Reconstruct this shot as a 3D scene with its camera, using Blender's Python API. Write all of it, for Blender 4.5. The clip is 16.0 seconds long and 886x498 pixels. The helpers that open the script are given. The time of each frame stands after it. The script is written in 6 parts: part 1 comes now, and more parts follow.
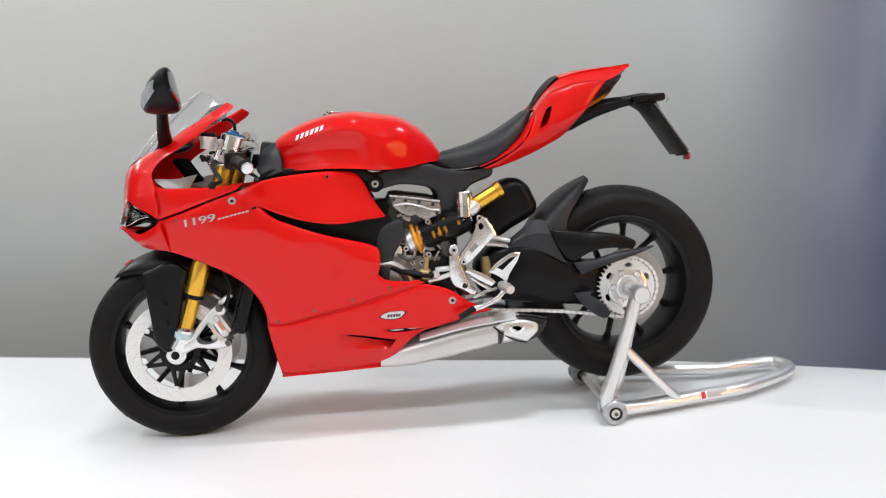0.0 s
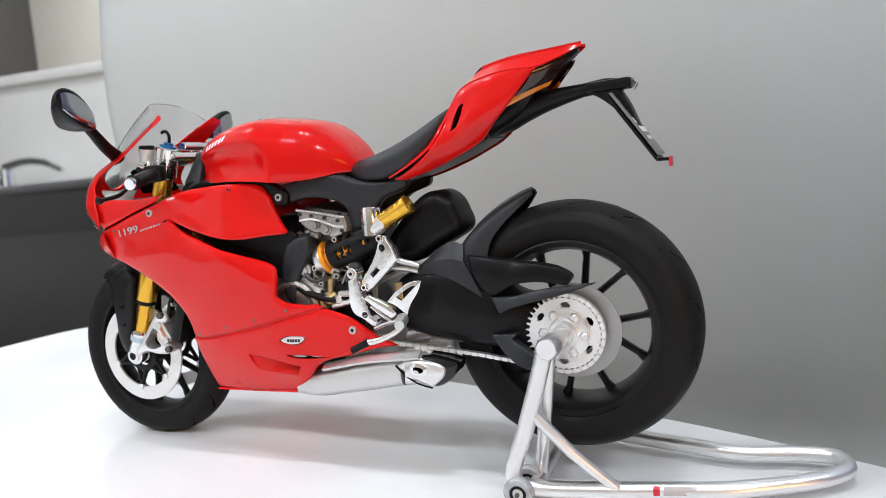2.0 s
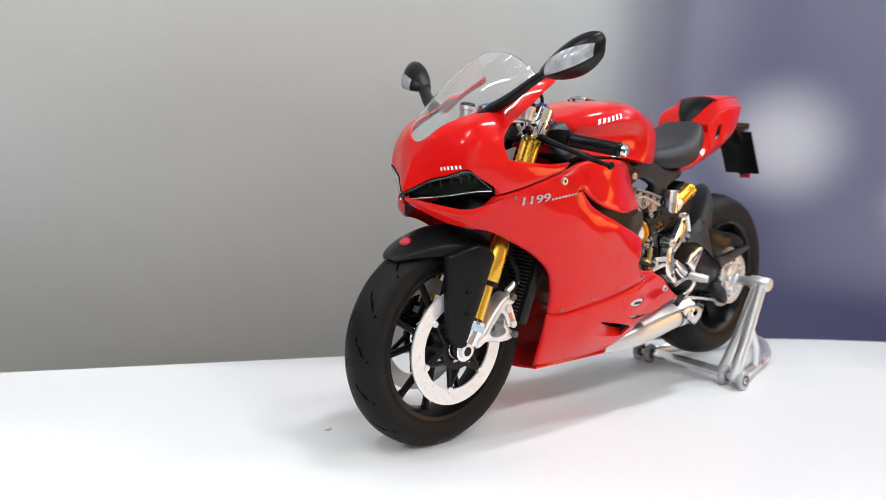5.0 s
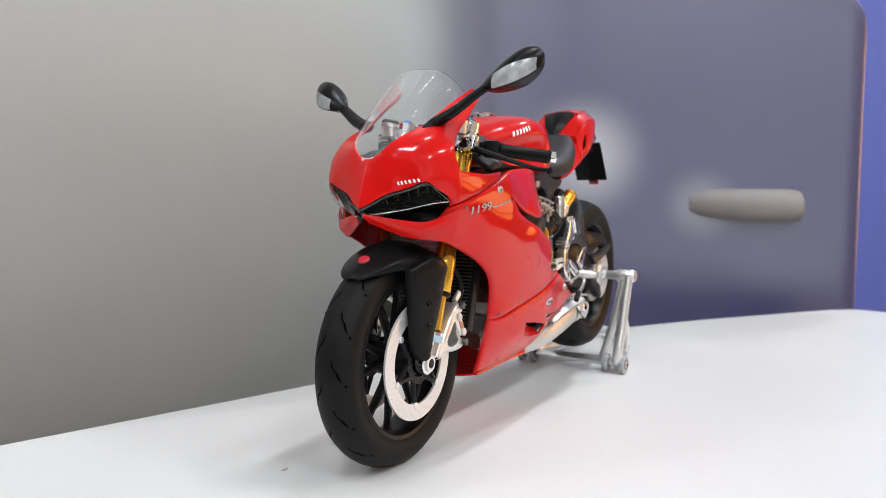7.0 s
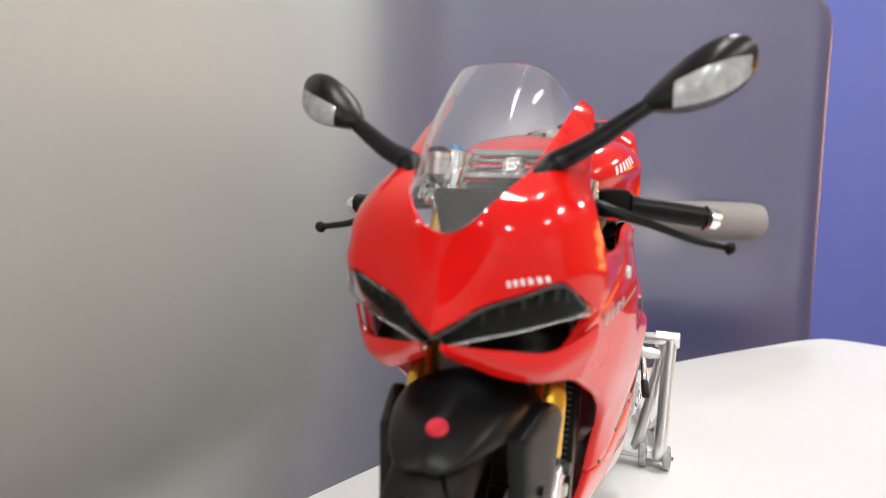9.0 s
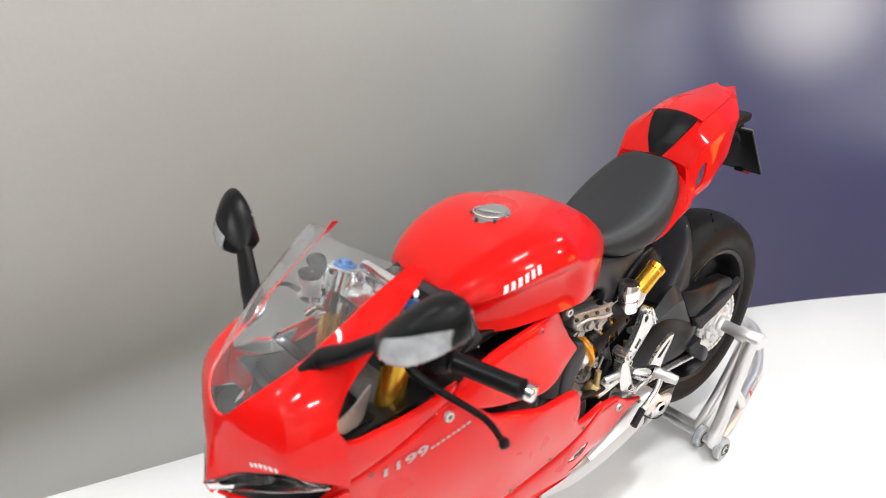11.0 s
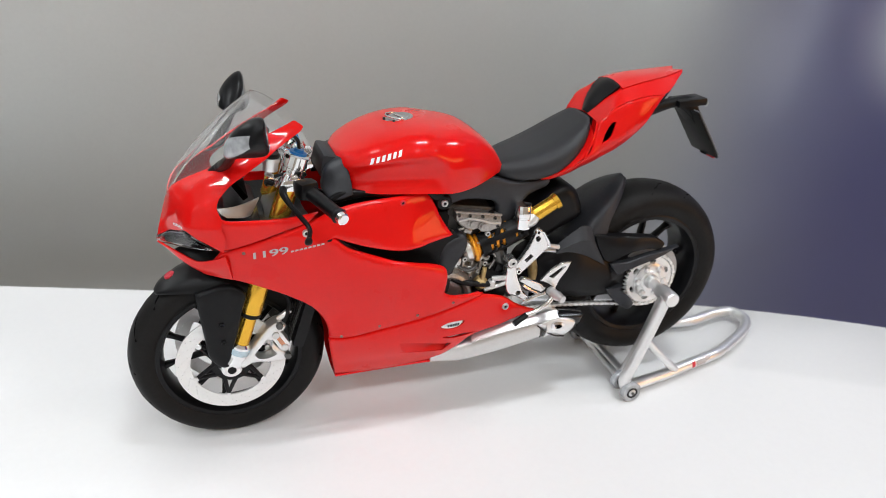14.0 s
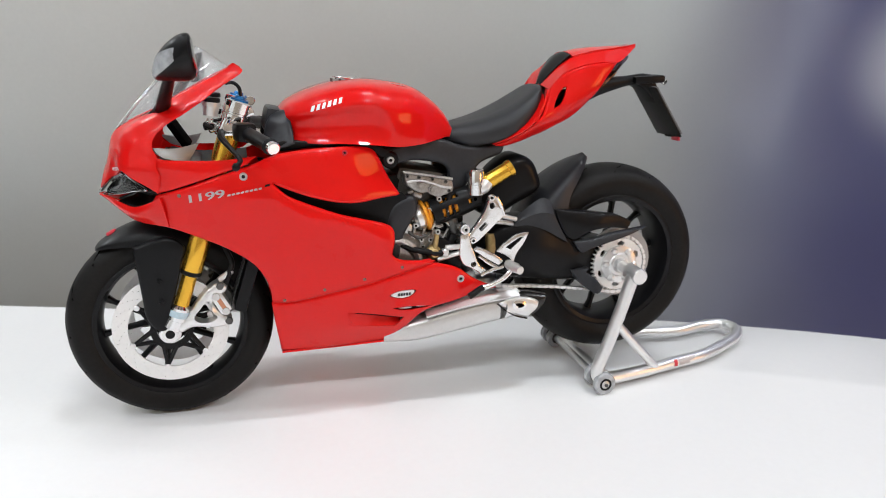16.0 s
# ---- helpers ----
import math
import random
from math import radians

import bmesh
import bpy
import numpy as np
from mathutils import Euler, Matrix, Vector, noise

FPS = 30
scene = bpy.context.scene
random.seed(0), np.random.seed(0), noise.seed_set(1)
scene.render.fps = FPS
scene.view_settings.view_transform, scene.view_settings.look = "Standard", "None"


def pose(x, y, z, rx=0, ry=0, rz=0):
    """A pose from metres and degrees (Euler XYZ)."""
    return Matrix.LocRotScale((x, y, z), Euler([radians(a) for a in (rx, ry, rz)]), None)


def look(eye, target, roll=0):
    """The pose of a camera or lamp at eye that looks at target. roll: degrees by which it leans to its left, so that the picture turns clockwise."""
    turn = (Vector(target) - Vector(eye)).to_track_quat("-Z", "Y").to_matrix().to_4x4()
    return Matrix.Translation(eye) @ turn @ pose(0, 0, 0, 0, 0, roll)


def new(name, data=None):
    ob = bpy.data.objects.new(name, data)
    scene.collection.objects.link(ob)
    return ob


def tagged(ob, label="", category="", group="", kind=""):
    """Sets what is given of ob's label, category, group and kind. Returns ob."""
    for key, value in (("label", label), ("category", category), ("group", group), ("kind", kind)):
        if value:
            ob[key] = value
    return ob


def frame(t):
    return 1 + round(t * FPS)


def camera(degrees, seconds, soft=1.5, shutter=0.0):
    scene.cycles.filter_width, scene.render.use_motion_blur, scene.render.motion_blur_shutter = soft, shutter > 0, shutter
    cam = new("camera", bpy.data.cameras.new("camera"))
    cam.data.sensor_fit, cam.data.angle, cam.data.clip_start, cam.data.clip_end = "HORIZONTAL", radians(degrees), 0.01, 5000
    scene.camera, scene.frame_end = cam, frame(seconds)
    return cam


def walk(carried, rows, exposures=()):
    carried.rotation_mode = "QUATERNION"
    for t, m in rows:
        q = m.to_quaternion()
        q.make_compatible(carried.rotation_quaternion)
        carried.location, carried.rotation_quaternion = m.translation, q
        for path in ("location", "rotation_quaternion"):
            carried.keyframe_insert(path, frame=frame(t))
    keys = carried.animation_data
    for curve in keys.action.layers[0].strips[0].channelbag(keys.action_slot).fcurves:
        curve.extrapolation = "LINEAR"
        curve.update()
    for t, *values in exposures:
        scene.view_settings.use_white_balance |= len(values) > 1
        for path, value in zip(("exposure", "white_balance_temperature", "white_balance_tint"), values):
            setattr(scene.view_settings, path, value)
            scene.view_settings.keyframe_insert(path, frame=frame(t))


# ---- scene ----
# A 1:12 scale model: all places below are in metres of the full-size machine and are scaled by S.
S = 1 / 12
cam = camera(62.4, 16.0, soft=0.7, shutter=0.3)
cam.data.dof.use_dof = True
cam.data.dof.focus_distance = 0.165
cam.data.dof.aperture_fstop = 28.0
PATH = [
    (0, (-0.065, -2.398, 0.85), (0.103, -0.419, 0.611), -3.3),
    (0.5, (0.693, -2.325, 0.888), (0.287, -0.382, 0.645), -3.3),
    (1, (0.918, -2.04, 0.877), (0.311, -0.149, 0.644), -3.5),
    (1.5, (1.065, -1.947, 0.885), (0.333, -0.101, 0.652), -3.5),
    (2, (1.148, -1.884, 0.863), (0.379, -0.054, 0.622), -4.2),
    (2.5, (1.108, -1.797, 0.858), (0.319, 0.024, 0.613), -3.8),
    (3, (0.909, -1.734, 0.906), (0.186, 0.11, 0.632), -3.7),
    (3.5, (0.065, -1.809, 0.748), (-0.026, 0.18, 0.555), -1.3),
    (4, (-0.806, -1.813, 0.765), (-0.214, 0.079, 0.502), 0.9),
    (4.2, (-1.205, -1.781, 0.854), (-0.437, 0.039, 0.543), 2.6),
    (6.3, (-2.361, -1.104, 0.751), (-0.642, -0.09, 0.628), -0.6),
    (6.5, (-2.38, -1.108, 0.757), (-0.658, -0.1, 0.628), -0.3),
    (7, (-2.388, -1.12, 0.751), (-0.66, -0.123, 0.606), 0.2),
    (7.5, (-2.391, -1.088, 0.738), (-0.655, -0.105, 0.606), -0.5),
    (8, (-2.356, -0.603, 0.769), (-0.501, 0.128, 0.615), 0.7),
    (8.5, (-2.026, -0.366, 0.833), (-0.135, 0.268, 0.678), 1.3),
    (9, (-1.764, -0.325, 0.92), (0.114, 0.337, 0.727), 1.5),
    (9.5, (-1.646, -0.409, 1.067), (0.213, 0.3, 0.862), 1.7),
    (9.7, (-1.589, -0.492, 1.205), (0.193, 0.335, 0.834), 1.3),
    (11.8, (-1.082, -1.395, 1.718), (-0.102, 0.071, 0.774), 1.1),
    (12, (-1.077, -1.508, 1.729), (-0.153, -0.017, 0.769), 1.0),
    (12.5, (-1.113, -1.746, 1.739), (-0.299, -0.189, 0.784), 1.1),
    (13, (-1.054, -1.858, 1.721), (-0.278, -0.276, 0.776), 2.6),
    (13.5, (-0.924, -1.967, 1.69), (-0.193, -0.344, 0.779), 2.6),
    (14, (-0.745, -2.043, 1.616), (-0.14, -0.348, 0.743), 2.2),
    (14.5, (-0.665, -2.095, 1.475), (-0.136, -0.324, 0.712), 2.6),
    (15, (-0.617, -2.149, 1.325), (-0.077, -0.342, 0.661), 1.8),
    (15.5, (-0.565, -2.209, 1.226), (-0.035, -0.375, 0.629), 1.1),
    (16, (-0.516, -2.243, 1.106), (0.023, -0.391, 0.58), 0.6),
]
walk(cam, [(t, look([v * S for v in eye], [v * S for v in target], roll)) for t, eye, target, roll in PATH],
     [(0, 0.1, 6330, 10), (1.0, 0.1, 6180, 10), (3.0, 0.2, 6160, 10), (4.0, 0.24, 6280, 10), (4.2, 0.24, 6280, 10), (6.3, 0.0, 6340, 10), (7.5, -0.03, 6420, 10), (8.0, -0.08, 6720, 10), (8.5, 0.04, 6850, 10),
      (9.0, 0.24, 6880, 11), (9.7, 0.36, 6820, 11), (11.8, 0.28, 6520, 10), (12.5, 0.15, 6480, 10), (13.5, -0.02, 6420, 10), (16, 0.0, 6360, 10)])

# ---------------------------------------------------------------- light
world = bpy.data.worlds.new("room_air")
scene.world = world
world.use_nodes = True
world.node_tree.nodes["Background"].inputs[0].default_value = (0.8, 0.85, 1.0, 1)
world.node_tree.nodes["Background"].inputs[1].default_value = 0.02
scene.view_settings.exposure = 0.0
LAMPS = [(x, y, w) for y, w in ((-20, 16.5), (-3, 11.0), (14, 8.5), (27, 19.0)) for x in (-30, -13, 4, 21)]   # x, y, watts of the ceiling lights


def ceiling_lamp(x, y, watts):
    lamp = bpy.data.lights.new("panel_lamp", "AREA")
    lamp.shape, lamp.size, lamp.size_y, lamp.energy, lamp.color = "RECTANGLE", 0.42, 0.08, watts, (0.93, 0.975, 1.0)
    ob = new("panel_lamp", lamp)
    ob.matrix_world = pose(x * S, y * S, 22.3 * S)


for row in LAMPS:
    ceiling_lamp(*row)

# ---------------------------------------------------------------- materials
def material(name, color, rough=0.5, metal=0.0, coat=0.0, vary=0.15, grain=300.0, bump=0.0, blotch=25.0, rough_vary=0.1, transmission=0.0, ior=1.5, specular=0.5):
    m = bpy.data.materials.new(name)
    m.use_nodes = True
    nodes, links = m.node_tree.nodes, m.node_tree.links
    b = nodes["Principled BSDF"]
    b.inputs["Metallic"].default_value, b.inputs["Coat Weight"].default_value = metal, coat
    b.inputs["Coat Roughness"].default_value = 0.07
    b.inputs["Specular IOR Level"].default_value = specular
    b.inputs["Coat IOR"].default_value = 1.45
    b.inputs["Transmission Weight"].default_value, b.inputs["IOR"].default_value = transmission, ior
    where = nodes.new("ShaderNodeTexCoord")
    fine, broad = nodes.new("ShaderNodeTexNoise"), nodes.new("ShaderNodeTexNoise")
    fine.inputs["Scale"].default_value, broad.inputs["Scale"].default_value = grain * 4, blotch * 4
    fine.inputs["Detail"].default_value, broad.inputs["Detail"].default_value = 3, 4
    for n in (fine, broad):
        links.new(where.outputs["Object"], n.inputs["Vector"])
    mix = nodes.new("ShaderNodeMath")
    mix.operation = "MULTIPLY_ADD"
    links.new(fine.outputs["Fac"], mix.inputs[0])
    mix.inputs[1].default_value = 0.5
    half = nodes.new("ShaderNodeMath")
    half.operation = "MULTIPLY"
    links.new(broad.outputs["Fac"], half.inputs[0])
    half.inputs[1].default_value = 0.5
    links.new(half.outputs[0], mix.inputs[2])
    tone = nodes.new("ShaderNodeMapRange")
    links.new(mix.outputs[0], tone.inputs["Value"])
    tone.inputs["From Min"].default_value, tone.inputs["From Max"].default_value = 0.3, 0.7
    tone.inputs["To Min"].default_value, tone.inputs["To Max"].default_value = 1 - vary, 1 + vary
    scale = nodes.new("ShaderNodeVectorMath")
    scale.operation = "SCALE"
    scale.inputs[0].default_value = color
    links.new(tone.outputs[0], scale.inputs["Scale"])
    links.new(scale.outputs[0], b.inputs["Base Color"])
    shine = nodes.new("ShaderNodeMapRange")
    links.new(broad.outputs["Fac"], shine.inputs["Value"])
    shine.inputs["From Min"].default_value, shine.inputs["From Max"].default_value = 0.3, 0.7
    shine.inputs["To Min"].default_value = max(0.0, rough - rough_vary * rough)
    shine.inputs["To Max"].default_value = min(1.0, rough + rough_vary * rough)
    links.new(shine.outputs[0], b.inputs["Roughness"])
    if bump:
        relief = nodes.new("ShaderNodeBump")
        relief.inputs["Strength"].default_value, relief.inputs["Distance"].default_value = bump, 0.0003
        links.new(fine.outputs["Fac"], relief.inputs["Height"])
        links.new(relief.outputs[0], b.inputs["Normal"])
    return m


RED = material("red_lacquer", (0.66, 0.005, 0.004), 0.35, coat=0.85, vary=0.03, rough_vary=0.3, specular=0.05)
RED.node_tree.nodes["Principled BSDF"].inputs["Coat Roughness"].default_value = 0.035
RED.node_tree.nodes["Principled BSDF"].inputs["Coat IOR"].default_value = 1.38
BLACK = material("satin_black_plastic", (0.0055, 0.0055, 0.0062), 0.33, vary=0.2, bump=0.05, specular=0.17)
CHARCOAL = material("charcoal_plastic", (0.023, 0.024, 0.028), 0.38, vary=0.2, bump=0.08, specular=0.28)
RUBBER = material("tyre_rubber", (0.0085, 0.0078, 0.0075), 0.5, vary=0.3, bump=0.1, blotch=60, specular=0.14)
GROOVE = material("tread_groove_black", (0.0012, 0.0012, 0.0012), 0.9, specular=0.02)
RIM = material("black_wheel_paint", (0.006, 0.006, 0.007), 0.34, vary=0.15, specular=0.2)
LEATHER = material("seat_vinyl", (0.018, 0.019, 0.022), 0.45, vary=0.2, grain=900, bump=0.15, specular=0.4)
CHROME = material("chrome_plating", (0.82, 0.83, 0.84), 0.12, metal=1.0, vary=0.03, rough_vary=0.15)
SILVER = material("silver_paint", (0.78, 0.78, 0.78), 0.30, metal=0.85, vary=0.03, rough_vary=0.06)
POLISHED = material("polished_aluminium", (0.80, 0.80, 0.80), 0.2, metal=0.95, vary=0.05, rough_vary=0.25, bump=0.15, grain=160)
STEEL = material("brushed_steel", (0.62, 0.62, 0.615), 0.36, metal=0.8, vary=0.04, rough_vary=0.06)
DARKSTEEL = material("grey_disc_steel", (0.36, 0.36, 0.355), 0.42, metal=0.7, vary=0.05, rough_vary=0.06)
DISC = material("brake_disc_steel", (0.78, 0.78, 0.775), 0.38, metal=0.55, vary=0.03, rough_vary=0.05)
ENGINE = material("cast_engine_grey", (0.36, 0.34, 0.32), 0.34, metal=0.85, vary=0.35, bump=0.3, grain=500)
DARKMETAL = material("dark_metal", (0.09, 0.088, 0.085), 0.45, metal=0.6, vary=0.3, bump=0.2)
GOLD = material("gold_anodised", (0.80, 0.46, 0.055), 0.26, metal=0.9, vary=0.03, rough_vary=0.05)
ORANGE = material("orange_spring", (0.85, 0.34, 0.02), 0.35, metal=0.3)
BRASS = material("dull_brass", (0.42, 0.31, 0.14), 0.45, metal=0.8, vary=0.25)
BLUE = material("blue_anodised", (0.02, 0.16, 0.42), 0.3, metal=0.6)
WHITE = material("white_print", (0.75, 0.75, 0.76), 0.5, vary=0.03)
GREYPRINT = material("grey_print", (0.44, 0.40, 0.40), 0.5, vary=0.03)
REDPRINT = material("red_print", (0.55, 0.02, 0.04), 0.4, vary=0.03)
PLATE = material("grey_plate", (0.17, 0.17, 0.175), 0.45, vary=0.08)
BOWL = material("smoked_silver_bowl", (0.20, 0.19, 0.19), 0.25, metal=0.9, vary=0.35, grain=120)
COPPERCAST = material("copper_tinted_metal", (0.22, 0.14, 0.11), 0.38, metal=0.7, vary=0.3)
PALEBLUE = material("pale_blue_tape", (0.45, 0.58, 0.66), 0.5)
COPPER = material("copper_bolt", (0.55, 0.25, 0.15), 0.35, metal=0.8)
AMBER = material("amber_lens", (0.62, 0.19, 0.010), 0.12, coat=1.0, metal=0.35, vary=0.6, grain=60)
SMOKE = material("smoked_brown_lens", (0.022, 0.008, 0.004), 0.1, coat=0.6, vary=0.4)
PIANO = material("gloss_black_paint", (0.006, 0.006, 0.007), 0.2, coat=0.5, specular=0.3)
SCREEN = material("clear_screen_plastic", (0.93, 0.94, 0.95), 0.04, vary=0.0, transmission=0.965, ior=1.3, rough_vary=0.0)
MIRROR = material("mirror_glass", (0.42, 0.43, 0.45), 0.06, metal=1.0, vary=0.01)
CLEAR = material("clear_plastic", (1, 1, 1), 0.03, vary=0.0, transmission=1.0, ior=1.14, rough_vary=0.0)
LENS = material("indicator_lens", (0.50, 0.51, 0.53), 0.2, vary=0.5, grain=120, bump=0.6, transmission=0.35, coat=0.6)
TABLE = material("white_laminate", (0.75, 0.745, 0.742), 0.42, vary=0.015, grain=150, bump=0.02, blotch=6, rough_vary=0.15)
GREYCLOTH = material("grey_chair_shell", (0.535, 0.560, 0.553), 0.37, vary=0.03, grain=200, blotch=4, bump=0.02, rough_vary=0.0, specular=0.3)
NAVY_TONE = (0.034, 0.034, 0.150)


def blurred_blend(m, x0, x1, tone):
    """Paints an out-of-focus edge: matt grey blended into glossy blue between x0 and x1."""
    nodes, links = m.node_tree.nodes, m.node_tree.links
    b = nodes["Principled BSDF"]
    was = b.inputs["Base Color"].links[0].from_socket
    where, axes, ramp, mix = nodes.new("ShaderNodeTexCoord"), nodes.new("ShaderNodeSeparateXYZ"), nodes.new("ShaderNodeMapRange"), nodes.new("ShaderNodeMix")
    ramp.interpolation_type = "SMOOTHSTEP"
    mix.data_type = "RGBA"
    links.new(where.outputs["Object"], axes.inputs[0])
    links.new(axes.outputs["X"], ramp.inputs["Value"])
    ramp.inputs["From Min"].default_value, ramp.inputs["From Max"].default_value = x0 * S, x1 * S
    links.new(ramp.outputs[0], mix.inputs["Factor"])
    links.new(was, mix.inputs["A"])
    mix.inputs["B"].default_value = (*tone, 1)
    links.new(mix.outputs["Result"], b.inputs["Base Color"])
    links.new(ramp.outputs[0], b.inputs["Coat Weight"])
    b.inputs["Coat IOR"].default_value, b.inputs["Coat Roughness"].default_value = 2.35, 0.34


# blur between the grey and blue panels, put into the shell's colour
blurred_blend(GREYCLOTH, 1.70, 2.98, NAVY_TONE)
HANDLE = material("dull_tan_plastic", (0.32, 0.285, 0.275), 0.6, vary=0.08)


def pale_glow_spot(m, centre, r0, r1, tone, most):
    """Paints a soft pale glow into the colour; it fades out between the distances r0 and r1 of its centre."""
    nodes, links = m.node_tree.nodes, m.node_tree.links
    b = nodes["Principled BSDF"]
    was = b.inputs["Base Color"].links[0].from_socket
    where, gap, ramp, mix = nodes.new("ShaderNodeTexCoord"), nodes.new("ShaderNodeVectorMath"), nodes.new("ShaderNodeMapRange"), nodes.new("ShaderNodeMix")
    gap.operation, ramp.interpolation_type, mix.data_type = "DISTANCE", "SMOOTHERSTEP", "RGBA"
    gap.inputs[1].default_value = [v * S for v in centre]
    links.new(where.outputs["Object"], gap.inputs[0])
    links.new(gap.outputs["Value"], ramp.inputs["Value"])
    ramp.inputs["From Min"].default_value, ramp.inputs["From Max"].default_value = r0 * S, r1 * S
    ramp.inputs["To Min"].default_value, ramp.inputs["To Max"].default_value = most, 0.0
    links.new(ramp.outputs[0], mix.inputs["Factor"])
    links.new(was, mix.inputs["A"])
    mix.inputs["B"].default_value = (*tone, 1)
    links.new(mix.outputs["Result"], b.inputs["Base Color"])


# glow painted into the blue wing: at the lever's root and higher up
pale_glow_spot(GREYCLOTH, (3.375, -0.03, 0.69), 0.0, 0.36, (0.50, 0.49, 0.52), 0.5)
pale_glow_spot(GREYCLOTH, (3.03, 0.77, 1.05), 0.0, 0.60, (0.72, 0.71, 0.77), 0.85)
BLUEWALL = material("blue_wall_paint", (0.12, 0.15, 0.50), 0.6, vary=0.06, grain=60, blotch=3)
WARMWALL = material("unseen_warm_wall", (0.36, 0.29, 0.22), 0.7, vary=0.05, grain=60, blotch=2, bump=0.05)
WALLPAINT = material("white_wall_paint", (0.78, 0.77, 0.74), 0.75, vary=0.04, grain=60, blotch=2, bump=0.05)
BEIGE = material("beige_paint", (0.55, 0.51, 0.44), 0.7, vary=0.05, grain=60, blotch=3)
FLOOR = material("grey_vinyl_floor", (0.22, 0.20, 0.18), 0.5, vary=0.15, grain=30, blotch=2)
DARKWALL = material("unseen_dark_wall", (0.06, 0.055, 0.05), 0.7, vary=0.05, grain=60, blotch=2, bump=0.05)
DARKCHAIR = material("black_chair_leather", (0.025, 0.023, 0.022), 0.5, vary=0.15, grain=300, bump=0.1)


# ---------------------------------------------------------------- mesh tools
def part(name, V, F, mat, parent=None, label="", sharp=38):
    me = bpy.data.meshes.new(name)
    me.from_pydata((np.asarray(V, float) * S).tolist(), [], [tuple(int(i) for i in f) for f in F])
    bm = bmesh.new()
    bm.from_mesh(me)
    bmesh.ops.recalc_face_normals(bm, faces=bm.faces)
    bm.to_mesh(me)
    bm.free()
    me.shade_smooth()
    me.set_sharp_from_angle(angle=radians(sharp))
    me.materials.append(mat)
    ob = new(name, me)
    if parent:
        ob.parent = parent
    return tagged(ob, label)


def thing(name, label, category, at=(0, 0, 0), group="", kind=""):
    ob = new(name)
    ob.empty_display_size = 0.01
    return tagged(ob, label, category, group, kind)


def catmull(points, n=8, closed=False):
    p = np.asarray(points, float)
    k = len(p)
    if k == 2:
        return np.array([p[0] + (p[1] - p[0]) * a for a in np.linspace(0, 1, n + 1)])
    out = []
    for i in range(k if closed else k - 1):
        if closed:
            a, b, c, d = p[i - 1], p[i], p[(i + 1) % k], p[(i + 2) % k]
        else:
            b, c = p[i], p[i + 1]
            a = p[i - 1] if i else 2 * b - c
            d = p[i + 2] if i + 2 < k else 2 * c - b
        t1 = max(np.linalg.norm(b - a), 1e-9) ** 0.5
        t2 = t1 + max(np.linalg.norm(c - b), 1e-9) ** 0.5
        t3 = t2 + max(np.linalg.norm(d - c), 1e-9) ** 0.5
        for t in t1 + (t2 - t1) * np.arange(n) / n:
            a1, a2, a3 = ((t1 - t) * a + t * b) / t1, ((t2 - t) * b + (t - t1) * c) / (t2 - t1), ((t3 - t) * c + (t - t2) * d) / (t3 - t2)
            b1, b2 = ((t2 - t) * a1 + t * a2) / t2, ((t3 - t) * a2 + (t - t1) * a3) / (t3 - t1)
            out.append(((t2 - t) * b1 + (t - t1) * b2) / (t2 - t1))
    if not closed:
        out.append(p[-1])
    return np.array(out)


def outline(points, step=0.008):
    """A closed outline through points (x, z); a third value of 1 marks a sharp corner."""
    k = len(points)
    corners = [i for i, p in enumerate(points) if len(p) > 2]
    flat = [p[:2] for p in points]
    if not corners:
        dense = catmull(flat, 12, True)
    else:
        dense = []
        for a, b in zip(corners, corners[1:] + [corners[0] + k]):
            dense += catmull([flat[i % k] for i in range(a, b + 1)], 12)[:-1].tolist()
        dense = np.array(dense)
    out, left = [dense[0]], 0.0
    for p in dense[1:]:
        if np.hypot(*(p - out[-1])) >= step:
            out.append(p)
    if np.hypot(*(out[-1] - out[0])) < step * 0.5:
        out.pop()
    return np.array(out)


def circle(x, z, r, n=24, a0=0.0):
    a = np.linspace(0, 2 * np.pi, n, endpoint=False) + a0
    return np.stack([x + r * np.cos(a), z + r * np.sin(a)], 1)


def inside(q, loop):
    x, y = q[:, 0:1], q[:, 1:2]
    x0, y0 = loop[:, 0], loop[:, 1]
    x1, y1 = np.roll(x0, -1), np.roll(y0, -1)
    hit = ((y0 > y) != (y1 > y)) & (x < (x1 - x0) * (y - y0) / np.where(y1 == y0, 1e-9, y1 - y0) + x0)
    return hit.sum(1) % 2 == 1


def edge_gap(q, loops):
    best = np.full(len(q), 1e9)
    for loop in loops:
        a, b = loop, np.roll(loop, -1, 0)
        ab = b - a
        t = ((q[:, None] - a) * ab).sum(-1) / ((ab**2).sum(-1) + 1e-12)
        near = a + t.clip(0, 1)[..., None] * ab
        best = np.minimum(best, np.sqrt(((q[:, None] - near) ** 2).sum(-1)).min(1))
    return best


